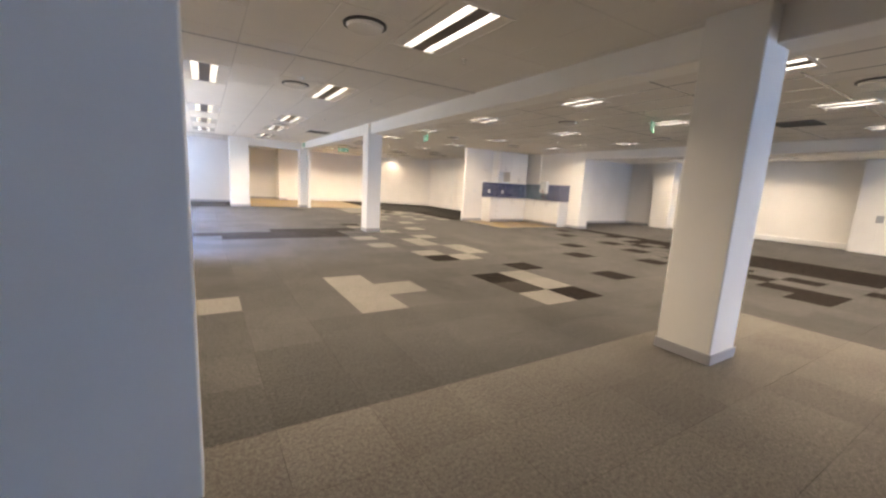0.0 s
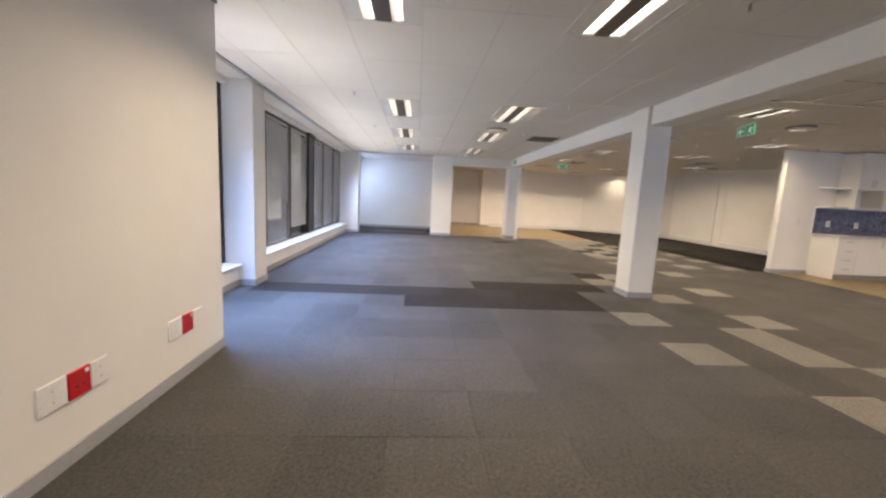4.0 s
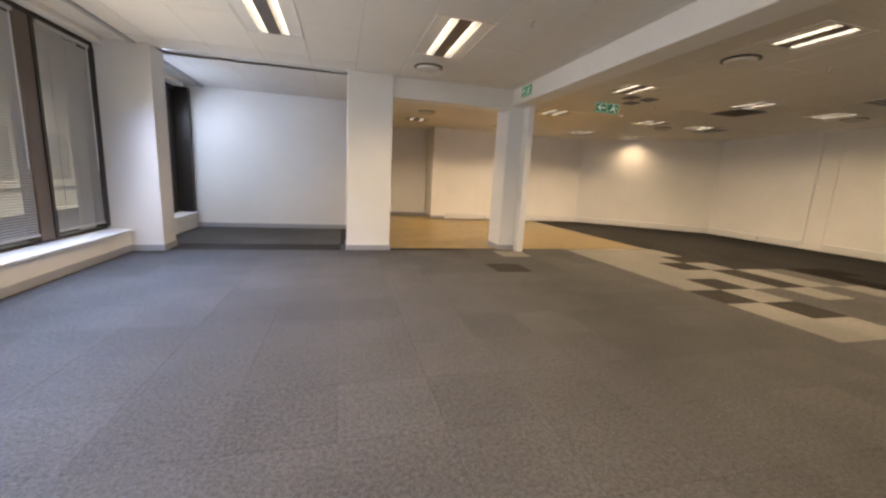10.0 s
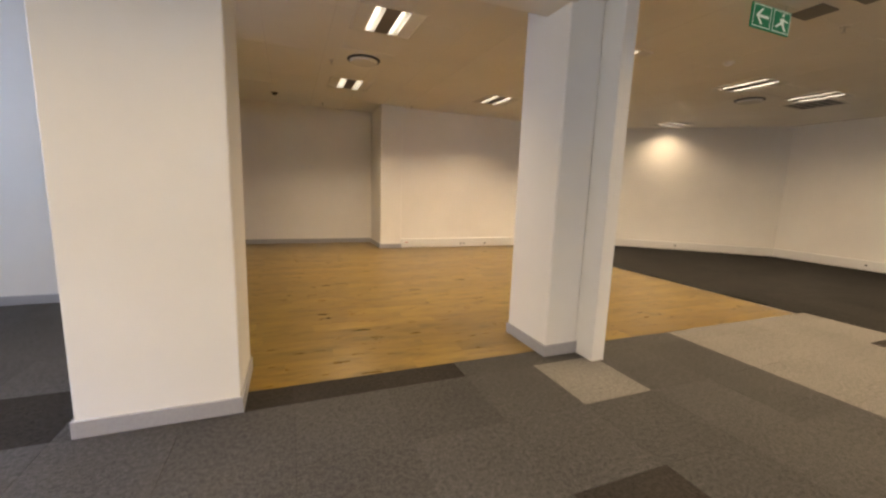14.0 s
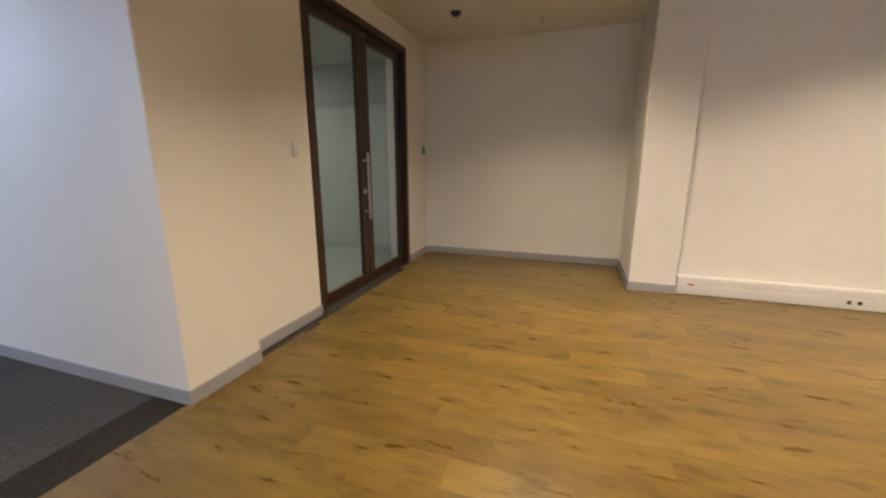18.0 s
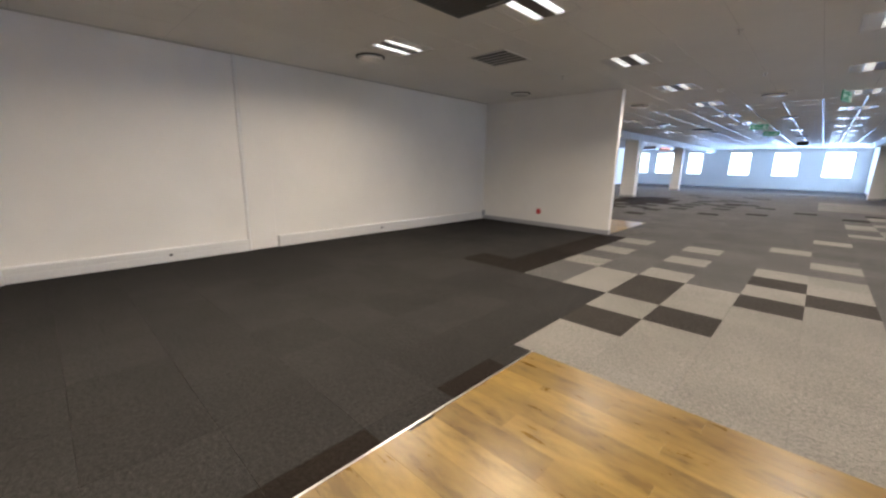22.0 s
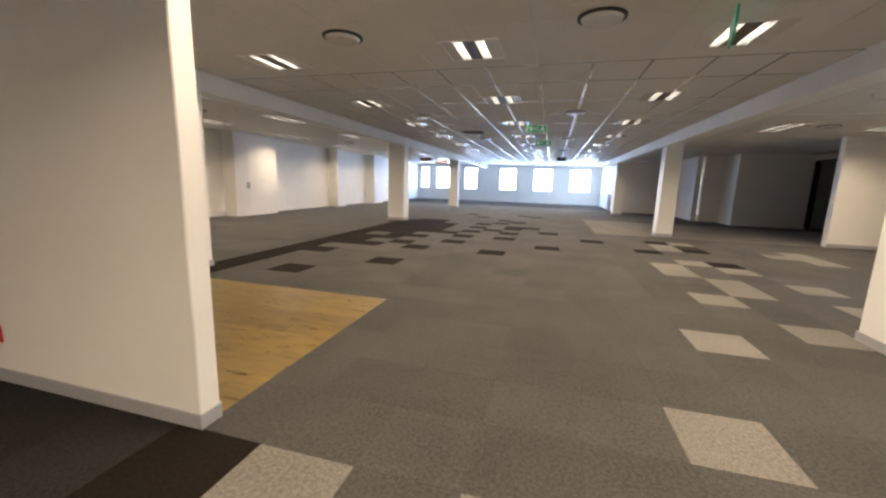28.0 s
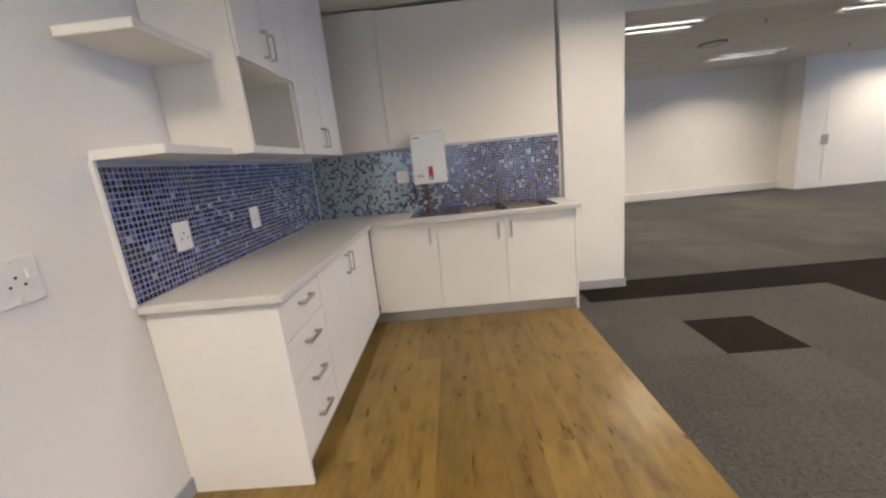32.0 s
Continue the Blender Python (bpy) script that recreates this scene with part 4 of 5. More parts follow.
def luminaire(w, l):
    """Recessed tray: two tube channels behind cross blades, a dark centre panel, white wings."""
    ob = thing("ceiling_light", "recessed fluorescent ceiling light with two lit tubes", "ceiling light", "recessed ceiling lights")
    fr = bmesh.new()
    for a in ((-w / 2, -l / 2, -w / 2 + 0.022, l / 2), (w / 2 - 0.022, -l / 2, w / 2, l / 2), (-w / 2 + 0.022, -l / 2, w / 2 - 0.022, -l / 2 + 0.022), (-w / 2 + 0.022, l / 2 - 0.022, w / 2 - 0.022, l / 2)):
        add_box(fr, a[0], a[1], -0.006, a[2], a[3], 0.004, 0.002)
    part("frame", fr, TBAR, ob)
    c, h = w * 0.185, 0.046
    part("centre_panel", box_bm(-c + h, -l / 2 + 0.022, -0.002, c - h, l / 2 - 0.022, 0.004), LAMPDARK, ob, "dark centre panel")
    for s in (-1, 1):
        x0, x1 = sorted((s * (c + h), s * (w / 2 - 0.022)))
        part("wing", box_bm(x0, -l / 2 + 0.022, -0.001, x1, l / 2 - 0.022, 0.004), TBAR, ob, "white metal wing")
        ch = bmesh.new()
        add_box(ch, s * c - h, -l / 2 + 0.022, 0.062, s * c + h, l / 2 - 0.022, 0.066)
        add_box(ch, s * c - h - 0.002, -l / 2 + 0.022, 0.004, s * c - h, l / 2 - 0.022, 0.066)
        add_box(ch, s * c + h, -l / 2 + 0.022, 0.004, s * c + h + 0.002, l / 2 - 0.022, 0.066)
        part("reflector", ch, HOUSING, ob, "bright metal trough")
        part("tube", add_cyl(bmesh.new(), (s * c, 0, 0.044), 0.016, l - 0.07, axis="y", seg=12), TUBE, ob, "lit fluorescent tube", smooth=True)
        n = int(l / 0.042)
        lv = bmesh.new()
        for k in range(n):
            y = -l / 2 + 0.04 + k * (l - 0.08) / (n - 1)
            add_box(lv, s * c - h, y - 0.0012, 0.0, s * c + h, y + 0.0012, 0.024)
        tagged(part("louvre", lv, HOUSING, ob, "thin bright louvre blades"), kind="stuff")
    return ob


LAMP_COL = (1.0, 0.845, 0.665)
long_lamp = luminaire(0.6, 1.2)
short_lamp = luminaire(0.6, 0.6)
Z = CEIL - 0.001
for ob, spots, w, l, watts in ((long_lamp, LONG, 0.5, 1.1, 24), (short_lamp, SHORT, 0.5, 0.5, 24), (long_lamp, BAY, 0.5, 1.1, 25)):
    for k, (x, y) in enumerate(spots):
        m = pose(x, y, Z, 0, 0, 90 if (x, y) == (8.86, 19.91) else 0)
        if k == 0 and spots is not BAY:
            ob.matrix_world = m
        else:
            copy_thing(ob, m)
        if y > -13:
            near_wall = (x, y) == (8.86, 19.91)
            on_wood = x < 7.0 and y > 17.5
            wide = (x in (7.13, 9.53) and 8 < y < 11) or (x, y) in ((9.0, 15.2), (8.5, 17.4))
            watt = 8 if near_wall else 25 if on_wood else 30 if x in (9.0, 8.5) else 22 if (x, y) == (-0.2, 2.3) or x in (7.13, 9.53) else 20 if x == -0.2 and y > 9 else watts
            lamp_in(m, w, l, watt, 136 if near_wall else 162 if wide else 124 if on_wood else 140)


def round_diffuser():
    ob = thing("air_diffuser", "round white air diffuser with a dark gap in the ceiling", "air diffuser", "round ceiling diffusers")
    part("square_plate", box_bm(-0.297, -0.297, -0.006, 0.297, 0.297, 0.0, 0.002), CEILM, ob)
    part("recess", add_cyl(bmesh.new(), (0, 0, -0.012), 0.19, 0.012, seg=36), BLACK, ob)
    part("dish", add_cyl(bmesh.new(), (0, 0, -0.034), 0.15, 0.022, seg=36, r2=0.165), TBAR, ob)
    return ob


rd = round_diffuser()
rd.matrix_world = pose(0.95, 5.4, Z)
for x, y in ((1.0, 2.6), (1.57, 10.6), (1.63, 15.35), (2.35, 18.8), (4.76, 13.55), (9.56, 15.2), (9.5, 11.75), (5.95, 8.82), (8.28, 8.82), (5.93, 4.6), (8.96, 4.45), (7.9, 17.9), (5.93, 0.4), (8.3, 0.4), (5.93, -3.6), (12.0, 2.9), (13.6, 5.6), (13.6, -0.9)):
    copy_thing(rd, pose(x, y, Z))


def grille(label, w=0.595, n=14, dark=True):
    ob = thing("ceiling_vent", label, "ceiling vent", "square ceiling vents")
    part("backing", box_bm(-w / 2 + 0.02, -w / 2 + 0.02, -0.004, w / 2 - 0.02, w / 2 - 0.02, -0.001), BLACK, ob)
    fr = bmesh.new()
    h = w / 2
    for a in ((-h, -h, -h + 0.02, h), (h - 0.02, -h, h, h), (-h + 0.02, -h, h - 0.02, -h + 0.02), (-h + 0.02, h - 0.02, h - 0.02, h)):
        add_box(fr, a[0], a[1], -0.012, a[2], a[3], 0.0, 0.002)
    part("frame", fr, VENT if dark else TBAR, ob)
    for k in range(n):
        y = -h + 0.03 + k * (w - 0.06) / (n - 1)
        part("slat", box_bm(-h + 0.02, y - 0.008, -0.011, h - 0.02, y + 0.004, -0.006), VENT if dark else TBAR, ob)
    return ob


g1 = grille("grey slatted return air vent in the ceiling")
g1.matrix_world = pose(2.74, 11.45, Z)
for x, y in ((7.5, 15.75), (11.85, 2.9), (12.0, -3.0), (8.4, 1.8)):
    copy_thing(g1, pose(x, y, Z))
g2 = grille("white framed air vent with dark slots", n=6, dark=False)
g2.matrix_world = pose(8.35, 14.05, Z)
copy_thing(g2, pose(8.96, 17.62, Z))
for x, y in ((5.08, 15.62), (5.36, 15.96), (5.42, 15.62)):
    solid("access_plate", box_bm(x - 0.11, y - 0.11, Z - 0.012, x + 0.11, y + 0.11, Z, 0.004), VENT, "small tan access plate in the ceiling", "plate", "ceiling access plates")


def sprinkler():
    ob = thing("sprinkler", "small pendent sprinkler head in the ceiling", "sprinkler", "sprinkler heads")
    part("rosette", add_cyl(bmesh.new(), (0, 0, -0.004), 0.032, 0.008, seg=16), TBAR, ob)
    part("body", add_cyl(bmesh.new(), (0, 0, -0.028), 0.009, 0.04, seg=10), STEEL, ob)
    part("deflector", add_cyl(bmesh.new(), (0, 0, -0.05), 0.018, 0.004, seg=12), STEEL, ob)
    return ob


sp = sprinkler()
sp.matrix_world = pose(2.18, 8.55, Z)
for x, y in ((-0.78, 8.5), (-0.78, 11.0), (2.2, 10.95), (-0.78, 13.5), (2.2, 13.5), (2.2, 5.6), (-0.78, 5.6), (2.2, 2.8), (4.0, 16.9), (5.9, 16.0), (5.9, 13.4), (8.2, 12.6), (5.9, 11.0), (8.2, 10.6), (5.9, 7.2), (8.2, 6.9), (5.9, 3.0), (8.2, 3.0), (2.0, 19.0), (3.6, 21.0), (2.1, 21.6), (5.8, 20.6), (12.6, 5.6), (14.9, 2.4)):
    copy_thing(sp, pose(x, y, Z))


def detector(x, y, mat=PLASTIC, label="round white smoke detector on the ceiling"):
    ob = thing("smoke_detector", label, "smoke detector", "ceiling detectors", at=(x, y, Z))
    part("base", add_cyl(bmesh.new(), (0, 0, -0.008), 0.055, 0.016, seg=24), mat, ob)
    part("head", add_cyl(bmesh.new(), (0, 0, -0.028), 0.028, 0.026, seg=24, r2=0.042), mat, ob)


detector(0.94, 4.97), detector(0.55, 12.3), detector(6.6, 9.9), detector(6.0, 17.0), detector(1.31, 21.17, BLACK, "small black dome camera on the ceiling")
solid("trim_patch", box_bm(0.75, 20.55, Z - 0.004, 1.35, 21.75, Z), CEILM, "patched ceiling board", "trim", kind="structure")


# ---------------- exit signs ----------------
def flat(bm, pts, y, mat=0):
    f = bm.faces.new([bm.verts.new((px, y, pz)) for px, pz in pts])
    f.material_index = mat


def exit_sign(label, w=0.46, h=0.17, both=True):
    ob = thing("exit_sign", label, "exit sign", "green exit signs")
    for dx in (-w * 0.35, w * 0.35):
        part("hanger", add_cyl(bmesh.new(), (dx, 0, -0.02), 0.004, 0.04, seg=8), STEEL, ob)
    bd = part("board", box_bm(-w / 2, -0.008, -0.04 - h, w / 2, 0.008, -0.04, 0.003), GREEN, ob)
    zc = -0.04 - h / 2
    for s in ((-1, 1) if both else (-1,)):
        bm = bmesh.new()
        y = s * 0.0095
        k = 1 if s < 0 else -1
        def sc(pts):
            return [(k * px * w, zc + pz * h) for px, pz in pts]
        # border between the two fields, and a frame round each
        for a, b in ((-0.48, -0.03), (0.03, 0.48)):
            for q in (((a, -0.45), (b, -0.45), (b, -0.41), (a, -0.41)), ((a, 0.41), (b, 0.41), (b, 0.45), (a, 0.45)), ((a, -0.41), (a + 0.015, -0.41), (a + 0.015, 0.41), (a, 0.41)), ((b - 0.015, -0.41), (b, -0.41), (b, 0.41), (b - 0.015, 0.41))):
                flat(bm, sc(q), y)
        # arrow
        flat(bm, sc(((-0.41, 0.0), (-0.28, -0.32), (-0.22, -0.32), (-0.32, -0.06), (-0.08, -0.06), (-0.08, 0.06), (-0.32, 0.06), (-0.22, 0.32), (-0.28, 0.32))), y)
        # plain figure of a runner made of bars
        for q in (((0.26, 0.22), (0.31, 0.22), (0.31, 0.36), (0.26, 0.36)), ((0.20, 0.12), (0.30, 0.18), (0.33, -0.05), (0.24, -0.10)), ((0.24, -0.08), (0.31, -0.05), (0.40, -0.34), (0.34, -0.34)), ((0.22, -0.02), (0.27, -0.08), (0.13, -0.28), (0.10, -0.22)), ((0.30, 0.14), (0.31, 0.07), (0.42, 0.0), (0.43, 0.07))):
            flat(bm, sc(q), y)
        part("symbol", bm, SIGNW, bd, "white arrow and running figure")
    return ob


ex = exit_sign("green exit sign with a white arrow hanging from the ceiling")
ex.matrix_world = pose(4.92, 16.0, Z)
copy_thing(ex, pose(6.66, 3.3, Z, 0, 0, 25))
copy_thing(ex, pose(6.6, 0.3, Z))
copy_thing(ex, pose(5.0, 8.75, Z, 0, 0, 75))
post = exit_sign("small green exit sign fixed on the beam at the column", 0.30, 0.15, False)
post.matrix_world = pose(3.187, 15.57, 2.64, 0, 0, -90)
dk = thing("hanging_sign", "dark blank sign board hanging far down the hall", "sign")
part("board", box_bm(5.75, -6.1, 2.38, 6.15, -6.07, 2.55, 0.003), BLACK, dk)
part("hanger", box_bm(5.93, -6.09, 2.55, 5.95, -6.08, Z), STEEL, dk)

def red_sign(x, y):
    ob = thing("hanging_sign", "red hanging sign board with pale unreadable print", "sign", "red hanging signs")
    b = part("board", box_bm(x - 0.32, y - 0.008, 2.34, x + 0.32, y + 0.008, 2.51, 0.003), DULLRED, ob)
    for k in range(5):
        part("print_bar", box_bm(x - 0.27 + k * 0.115, y + 0.008, 2.40, x - 0.20 + k * 0.115, y + 0.0095, 2.45), SILL, b, "pale unreadable print")
    for s in (-0.3, 0.3):
        part("hanger", box_bm(x + s - 0.004, y - 0.004, 2.51, x + s + 0.004, y + 0.004, Z), STEEL, ob)


red_sign(12.75, -7.3), red_sign(12.5, -9.4)

# daylight that falls in through the openings
def daylight(x, y, z, rx, rz, w, h, watts, col, spread=180):
    lamp = new("window_daylight", bpy.data.lights.new("window_daylight", "AREA"))
    lamp.data.shape, lamp.data.size, lamp.data.size_y = 'RECTANGLE', w, h
    lamp.data.energy, lamp.data.color, lamp.data.spread = watts, col, radians(spread)
    lamp.matrix_world = pose(x, y, z, rx, 0, rz)


DAY = (0.22, 0.43, 1.0)
DAYSIDE = (0.72, 0.82, 1.0)
STREETLIT = (1.0, 0.96, 0.90)
# sky light falls towards the floor and across the hall, light from the sunlit street rises to the ceiling
for x, y, w, down, across, up in ((-2.17, 12.25, 6.6, 190, 58, 22), (-2.17, 7.1, 1.5, 90, 10, 10)):
    daylight(x, y, 2.3, 27, -90, w, 0.4, down, DAY, 84)
    daylight(x, y, 1.4, 76, -90, w, 1.7, across, DAYSIDE, 165)
    daylight(x, y, 0.7, 146, -90, w, 0.3, up, STREETLIT, 110)
daylight(-2.41, 17.1, 2.1, 54, -90, 1.4, 0.7, 46, (0.42, 0.59, 1.0))
daylight(9.7, -15.9, 1.7, 76, 0, 12.5, 1.4, 560, (0.32, 0.52, 1.0), 160)
# boosted door lamp turned south, standing in for glare on the far wall
daylight(3.2, -11.25, 1.55, 86, -115, 0.8, 1.1, 200, (0.42, 0.65, 1.0), 175)


# ---------------- kitchen ----------------
def bar_handle(parent, p, length, axis, out):
    """Flat bow handle centred at p; axis is its long direction, out the direction away from the door."""
    p, a, o = Vector(p), Vector(axis), Vector(out)
    s = a.cross(o)
    bm = bmesh.new()

    def blk(c, la, lo, ls):
        r = bmesh.ops.create_cube(bm, size=1.0)
        for v in r["verts"]:
            v.co = c + a * (v.co.x * la) + o * (v.co.y * lo) + s * (v.co.z * ls)
    blk(p + o * 0.030, length, 0.007, 0.014)
    for k in (-1, 1):
        blk(p + a * (k * (length / 2 - 0.006)) + o * 0.0135, 0.012, 0.027, 0.014)
    bmesh.ops.recalc_face_normals(bm, faces=bm.faces)
    return part("handle", bm, STEEL, parent, "brushed steel bow handle")


G = 0.0025
YF, XF, TOPZ = 10.335, 10.405, 0.862
drawers = thing("drawer_unit", "white kitchen unit with four drawers and end panel", "kitchen cabinet", "kitchen base units")
part("body", box_bm(8.72, YF + 0.018, 0.10, 9.16, 10.878, TOPZ, 0.001), CAB, drawers)
part("end_panel", box_bm(8.70, YF - 0.002, 0.0, 8.718, 10.878, TOPZ, 0.0015), CAB, drawers)
part("plinth", box_bm(8.72, YF + 0.06, 0.0, 9.16, YF + 0.075, 0.10), KICK, drawers, "aluminium plinth")
for k in range(4):
    z0 = 0.105 + k * (TOPZ - 0.11) / 4
    d = part("drawer", box_bm(8.72 + G, YF, z0 + G, 9.16 - G, YF + 0.017, z0 + (TOPZ - 0.11) / 4 - G, 0.0015), CAB, drawers)
    bar_handle(d, (8.95, YF, z0 + 0.115), 0.13, (1, 0, 0), (0, -1, 0))
base = thing("base_cabinet", "white kitchen base cabinet with two doors", "kitchen cabinet", "kitchen base units")
part("body", box_bm(9.162, YF + 0.018, 0.10, 10.30, 10.878, TOPZ, 0.001), CAB, base)
part("plinth", box_bm(9.162, YF + 0.06, 0.0, 10.40, YF + 0.075, 0.10), KICK, base, "aluminium plinth")
for a, b, hx in ((9.162, 9.71, 9.665), (9.71, 10.26, 9.755)):
    d = part("door", box_bm(a + G, YF, 0.105, b - G, YF + 0.017, TOPZ - 0.004, 0.0015), CAB, base)
    bar_handle(d, (hx, YF, 0.755), 0.13, (0, 0, 1), (0, -1, 0))
part("filler", box_bm(10.26 + G, YF, 0.105, 10.40, YF + 0.017, TOPZ - 0.004, 0.0015), CAB, base)
sink_u = thing("sink_cabinet", "white sink cabinet with three plain doors", "kitchen cabinet", "kitchen base units")
part("body", box_bm(XF + 0.018, 8.645, 0.10, 10.89, YF - 0.004, TOPZ, 0.001), CAB, sink_u)
part("end_panel", box_bm(XF - 0.002, 8.625, 0.0, 10.89, 8.643, TOPZ, 0.0015), CAB, sink_u)
part("plinth", box_bm(XF + 0.05, 8.645, 0.0, XF + 0.065, YF + 0.06, 0.10), KICK, sink_u, "aluminium plinth")
for a, b, hy in ((8.645, 9.21, 9.165), (9.21, 9.77, 9.265), (9.77, 10.33, 9.83)):
    d = part("door", box_bm(XF, a + G, 0.105, XF + 0.017, b - G, TOPZ - 0.004, 0.0015), CAB, sink_u)
    bar_handle(d, (XF, hy, 0.745), 0.13, (0, 0, 1), (-1, 0, 0))
# worktop: an L with a steel sink let in
Z0, Z1 = TOPZ + 0.001, 0.90
wt = thing("worktop", "pale grey kitchen worktop in an L shape", "worktop")
part("slab", box_bm(8.67, 10.29, Z0, 10.889, 10.879, Z1, 0.006, seg=2), WTOP, wt)
for a in ((10.365, 8.60, 10.889, 8.80), (10.365, 9.60, 10.889, 10.289), (10.365, 8.80, 10.45, 9.60), (10.85, 8.80, 10.889, 9.60)):
    part("slab", box_bm(a[0], a[1], Z0, a[2], a[3], Z1, 0.001), WTOP, wt)
sink = thing("sink", "stainless steel double sink let into the worktop", "sink")
rim = bmesh.new()
for a in ((10.43, 8.76, 10.87, 8.83), (10.43, 9.17, 10.87, 9.23), (10.43, 9.56, 10.87, 9.98), (10.43, 8.83, 10.47, 9.56), (10.80, 8.83, 10.87, 9.56)):
    add_box(rim, a[0], a[1], Z1 - 0.001, a[2], a[3], Z1 + 0.006, 0.002)
part("rim", rim, SINKSTEEL, sink)
for a, b in ((8.82, 9.18), (9.22, 9.58)):
    bw = bmesh.new()
    add_box(bw, 10.465, a, Z1 - 0.16, 10.805, b, Z1 - 0.155)
    for c in ((10.463, a, 10.467, b), (10.803, a, 10.807, b), (10.465, a, 10.805, a + 0.004), (10.465, b - 0.004, 10.805, b)):
        add_box(bw, c[0], c[1], Z1 - 0.16, c[2], c[3], Z1 + 0.001)
    part("bowl", bw, SINKSTEEL, sink)
    part("drain", add_cyl(bmesh.new(), (10.63, (a + b) / 2, Z1 - 0.153), 0.035, 0.006, seg=20), BLACK, sink)
dg = bmesh.new()
for k in range(7):
    add_box(dg, 10.50, 9.64 + k * 0.045, Z1 + 0.006, 10.82, 9.655 + k * 0.045, Z1 + 0.009, 0.001)
part("drainer_ribs", dg, SINKSTEEL, sink)
tap = thing("tap", "chrome mixer tap behind the sink", "tap")
part("base", add_cyl(bmesh.new(), (10.835, 9.20, Z1 + 0.032), 0.022, 0.05, seg=18), SINKSTEEL, tap)
part("spout", add_cyl(bmesh.new(), (10.74, 9.20, Z1 + 0.125), 0.011, 0.2, axis="x", seg=12), SINKSTEEL, tap)
part("riser", add_cyl(bmesh.new(), (10.835, 9.20, Z1 + 0.09), 0.014, 0.09, seg=12), SINKSTEEL, tap)
lv = add_cyl(bmesh.new(), (0, 0, 0.05), 0.006, 0.10, seg=10)
bmesh.ops.transform(lv, matrix=Matrix.Translation((10.83, 9.20, Z1 + 0.13)) @ Matrix.Rotation(radians(-40), 4, 'Y') @ Matrix.Rotation(radians(25), 4, 'X'), verts=lv.verts)
part("lever", lv, SINKSTEEL, tap)

# shelves and wall cabinets
for z, lab in ((1.46, "white open shelf over the splashback"), (1.865, "white open shelf on the kitchen wall")):
    solid("wall_shelf", box_bm(8.66, 10.595, z, 9.098, 10.879, z + 0.034, 0.003), CAB, lab, "shelf", "open kitchen shelves")
up = thing("wall_cabinet", "white wall cabinet with an open niche below its doors", "kitchen cabinet", "kitchen wall cabinets")
for a in ((9.10, 9.118), (9.672, 9.69)):
    part("side_panel", box_bm(a[0], 10.497, 1.46, a[1], 10.879, 2.60, 0.0015), CAB, up)
part("niche_floor", box_bm(9.118, 10.497, 1.46, 9.672, 10.879, 1.494, 0.0015), CAB, up)
part("niche_top", box_bm(9.118, 10.50, 1.868, 9.672, 10.879, 1.886), CAB, up)
part("back", box_bm(9.118, 10.868, 1.494, 9.672, 10.879, 2.60), CAB, up)
for a, b, hx in ((9.10, 9.394, 9.36), (9.394, 9.69, 9.43)):
    d = part("door", box_bm(a + G, 10.478, 1.872, b - G, 10.495, 2.60, 0.0015), CAB, up)
    bar_handle(d, (hx, 10.478, 1.985), 0.13, (0, 0, 1), (0, -1, 0))
up2 = thing("wall_cabinet", "white wall cabinet with two full height doors", "kitchen cabinet", "kitchen wall cabinets")
part("body", box_bm(9.692, 10.498, 1.465, 10.50, 10.879, 2.60, 0.0015), CAB, up2)
for a, b, hx in ((9.692, 10.095, 10.06), (10.095, 10.50, 10.13)):
    d = part("door", box_bm(a + G, 10.478, 1.462, b - G, 10.495, 2.60, 0.0015), CAB, up2)
    bar_handle(d, (hx, 10.478, 1.575), 0.13, (0, 0, 1), (0, -1, 0))
solid("trim_corner", box_bm(10.872, 10.155, 1.485, 10.899, 10.879, CEIL, 0.002), CAB, "plain white panel over the splashback", "trim", kind="structure")
solid("trim_edge", box_bm(10.868, 10.135, 1.485, 10.899, 10.151, CEIL, 0.001), PLASTIC, "thin upright white edge strip", "trim", kind="structure")
for a in ((8.655, 10.862, 0.90, 8.669, 10.88, 1.46), (10.882, 8.612, 0.90, 10.9, 8.624, 1.485)):
    solid("trim_tile", box_bm(*a, 0.001), PLASTIC, "white edge strip of the splashback", "trim", kind="structure")

# boiler, pipes, sockets
bo = thing("water_boiler", "white wall mounted instant water boiler over the sink", "water boiler")
part("case", box_bm(10.74, 9.645, 1.15, 10.885, 9.945, 1.595, 0.012, seg=2), BOILER, bo)
part("top_mark", box_bm(10.7385, 9.86, 1.545, 10.741, 9.92, 1.555), VENT, bo, "small grey maker's bar")
part("warning_text", box_bm(10.7385, 9.845, 1.215, 10.741, 9.915, 1.222), RED, bo, "unreadable red print")
part("warning_text", box_bm(10.7385, 9.855, 1.230, 10.741, 9.91, 1.236), RED, bo, "unreadable red print")
part("tap_plate", box_bm(10.735, 9.765, 1.185, 10.741, 9.805, 1.30, 0.003), RED, bo, "red tap plate")
part("tap_knob", add_cyl(bmesh.new(), (10.722, 9.785, 1.265), 0.014, 0.03, axis="x", seg=14), BLACK, bo)
part("tap_outlet", add_cyl(bmesh.new(), (10.715, 9.785, 1.20), 0.009, 0.03, seg=12), STEEL, bo)
for y in (9.87, 9.84):
    part("pipe", add_cyl(bmesh.new(), (10.86, y, 1.02), 0.009, 0.26, seg=10), COPPER, bo, "dull copper pipe")
part("valve", add_cyl(bmesh.new(), (10.86, 9.87, 0.98), 0.016, 0.03, seg=10), STEEL, bo)


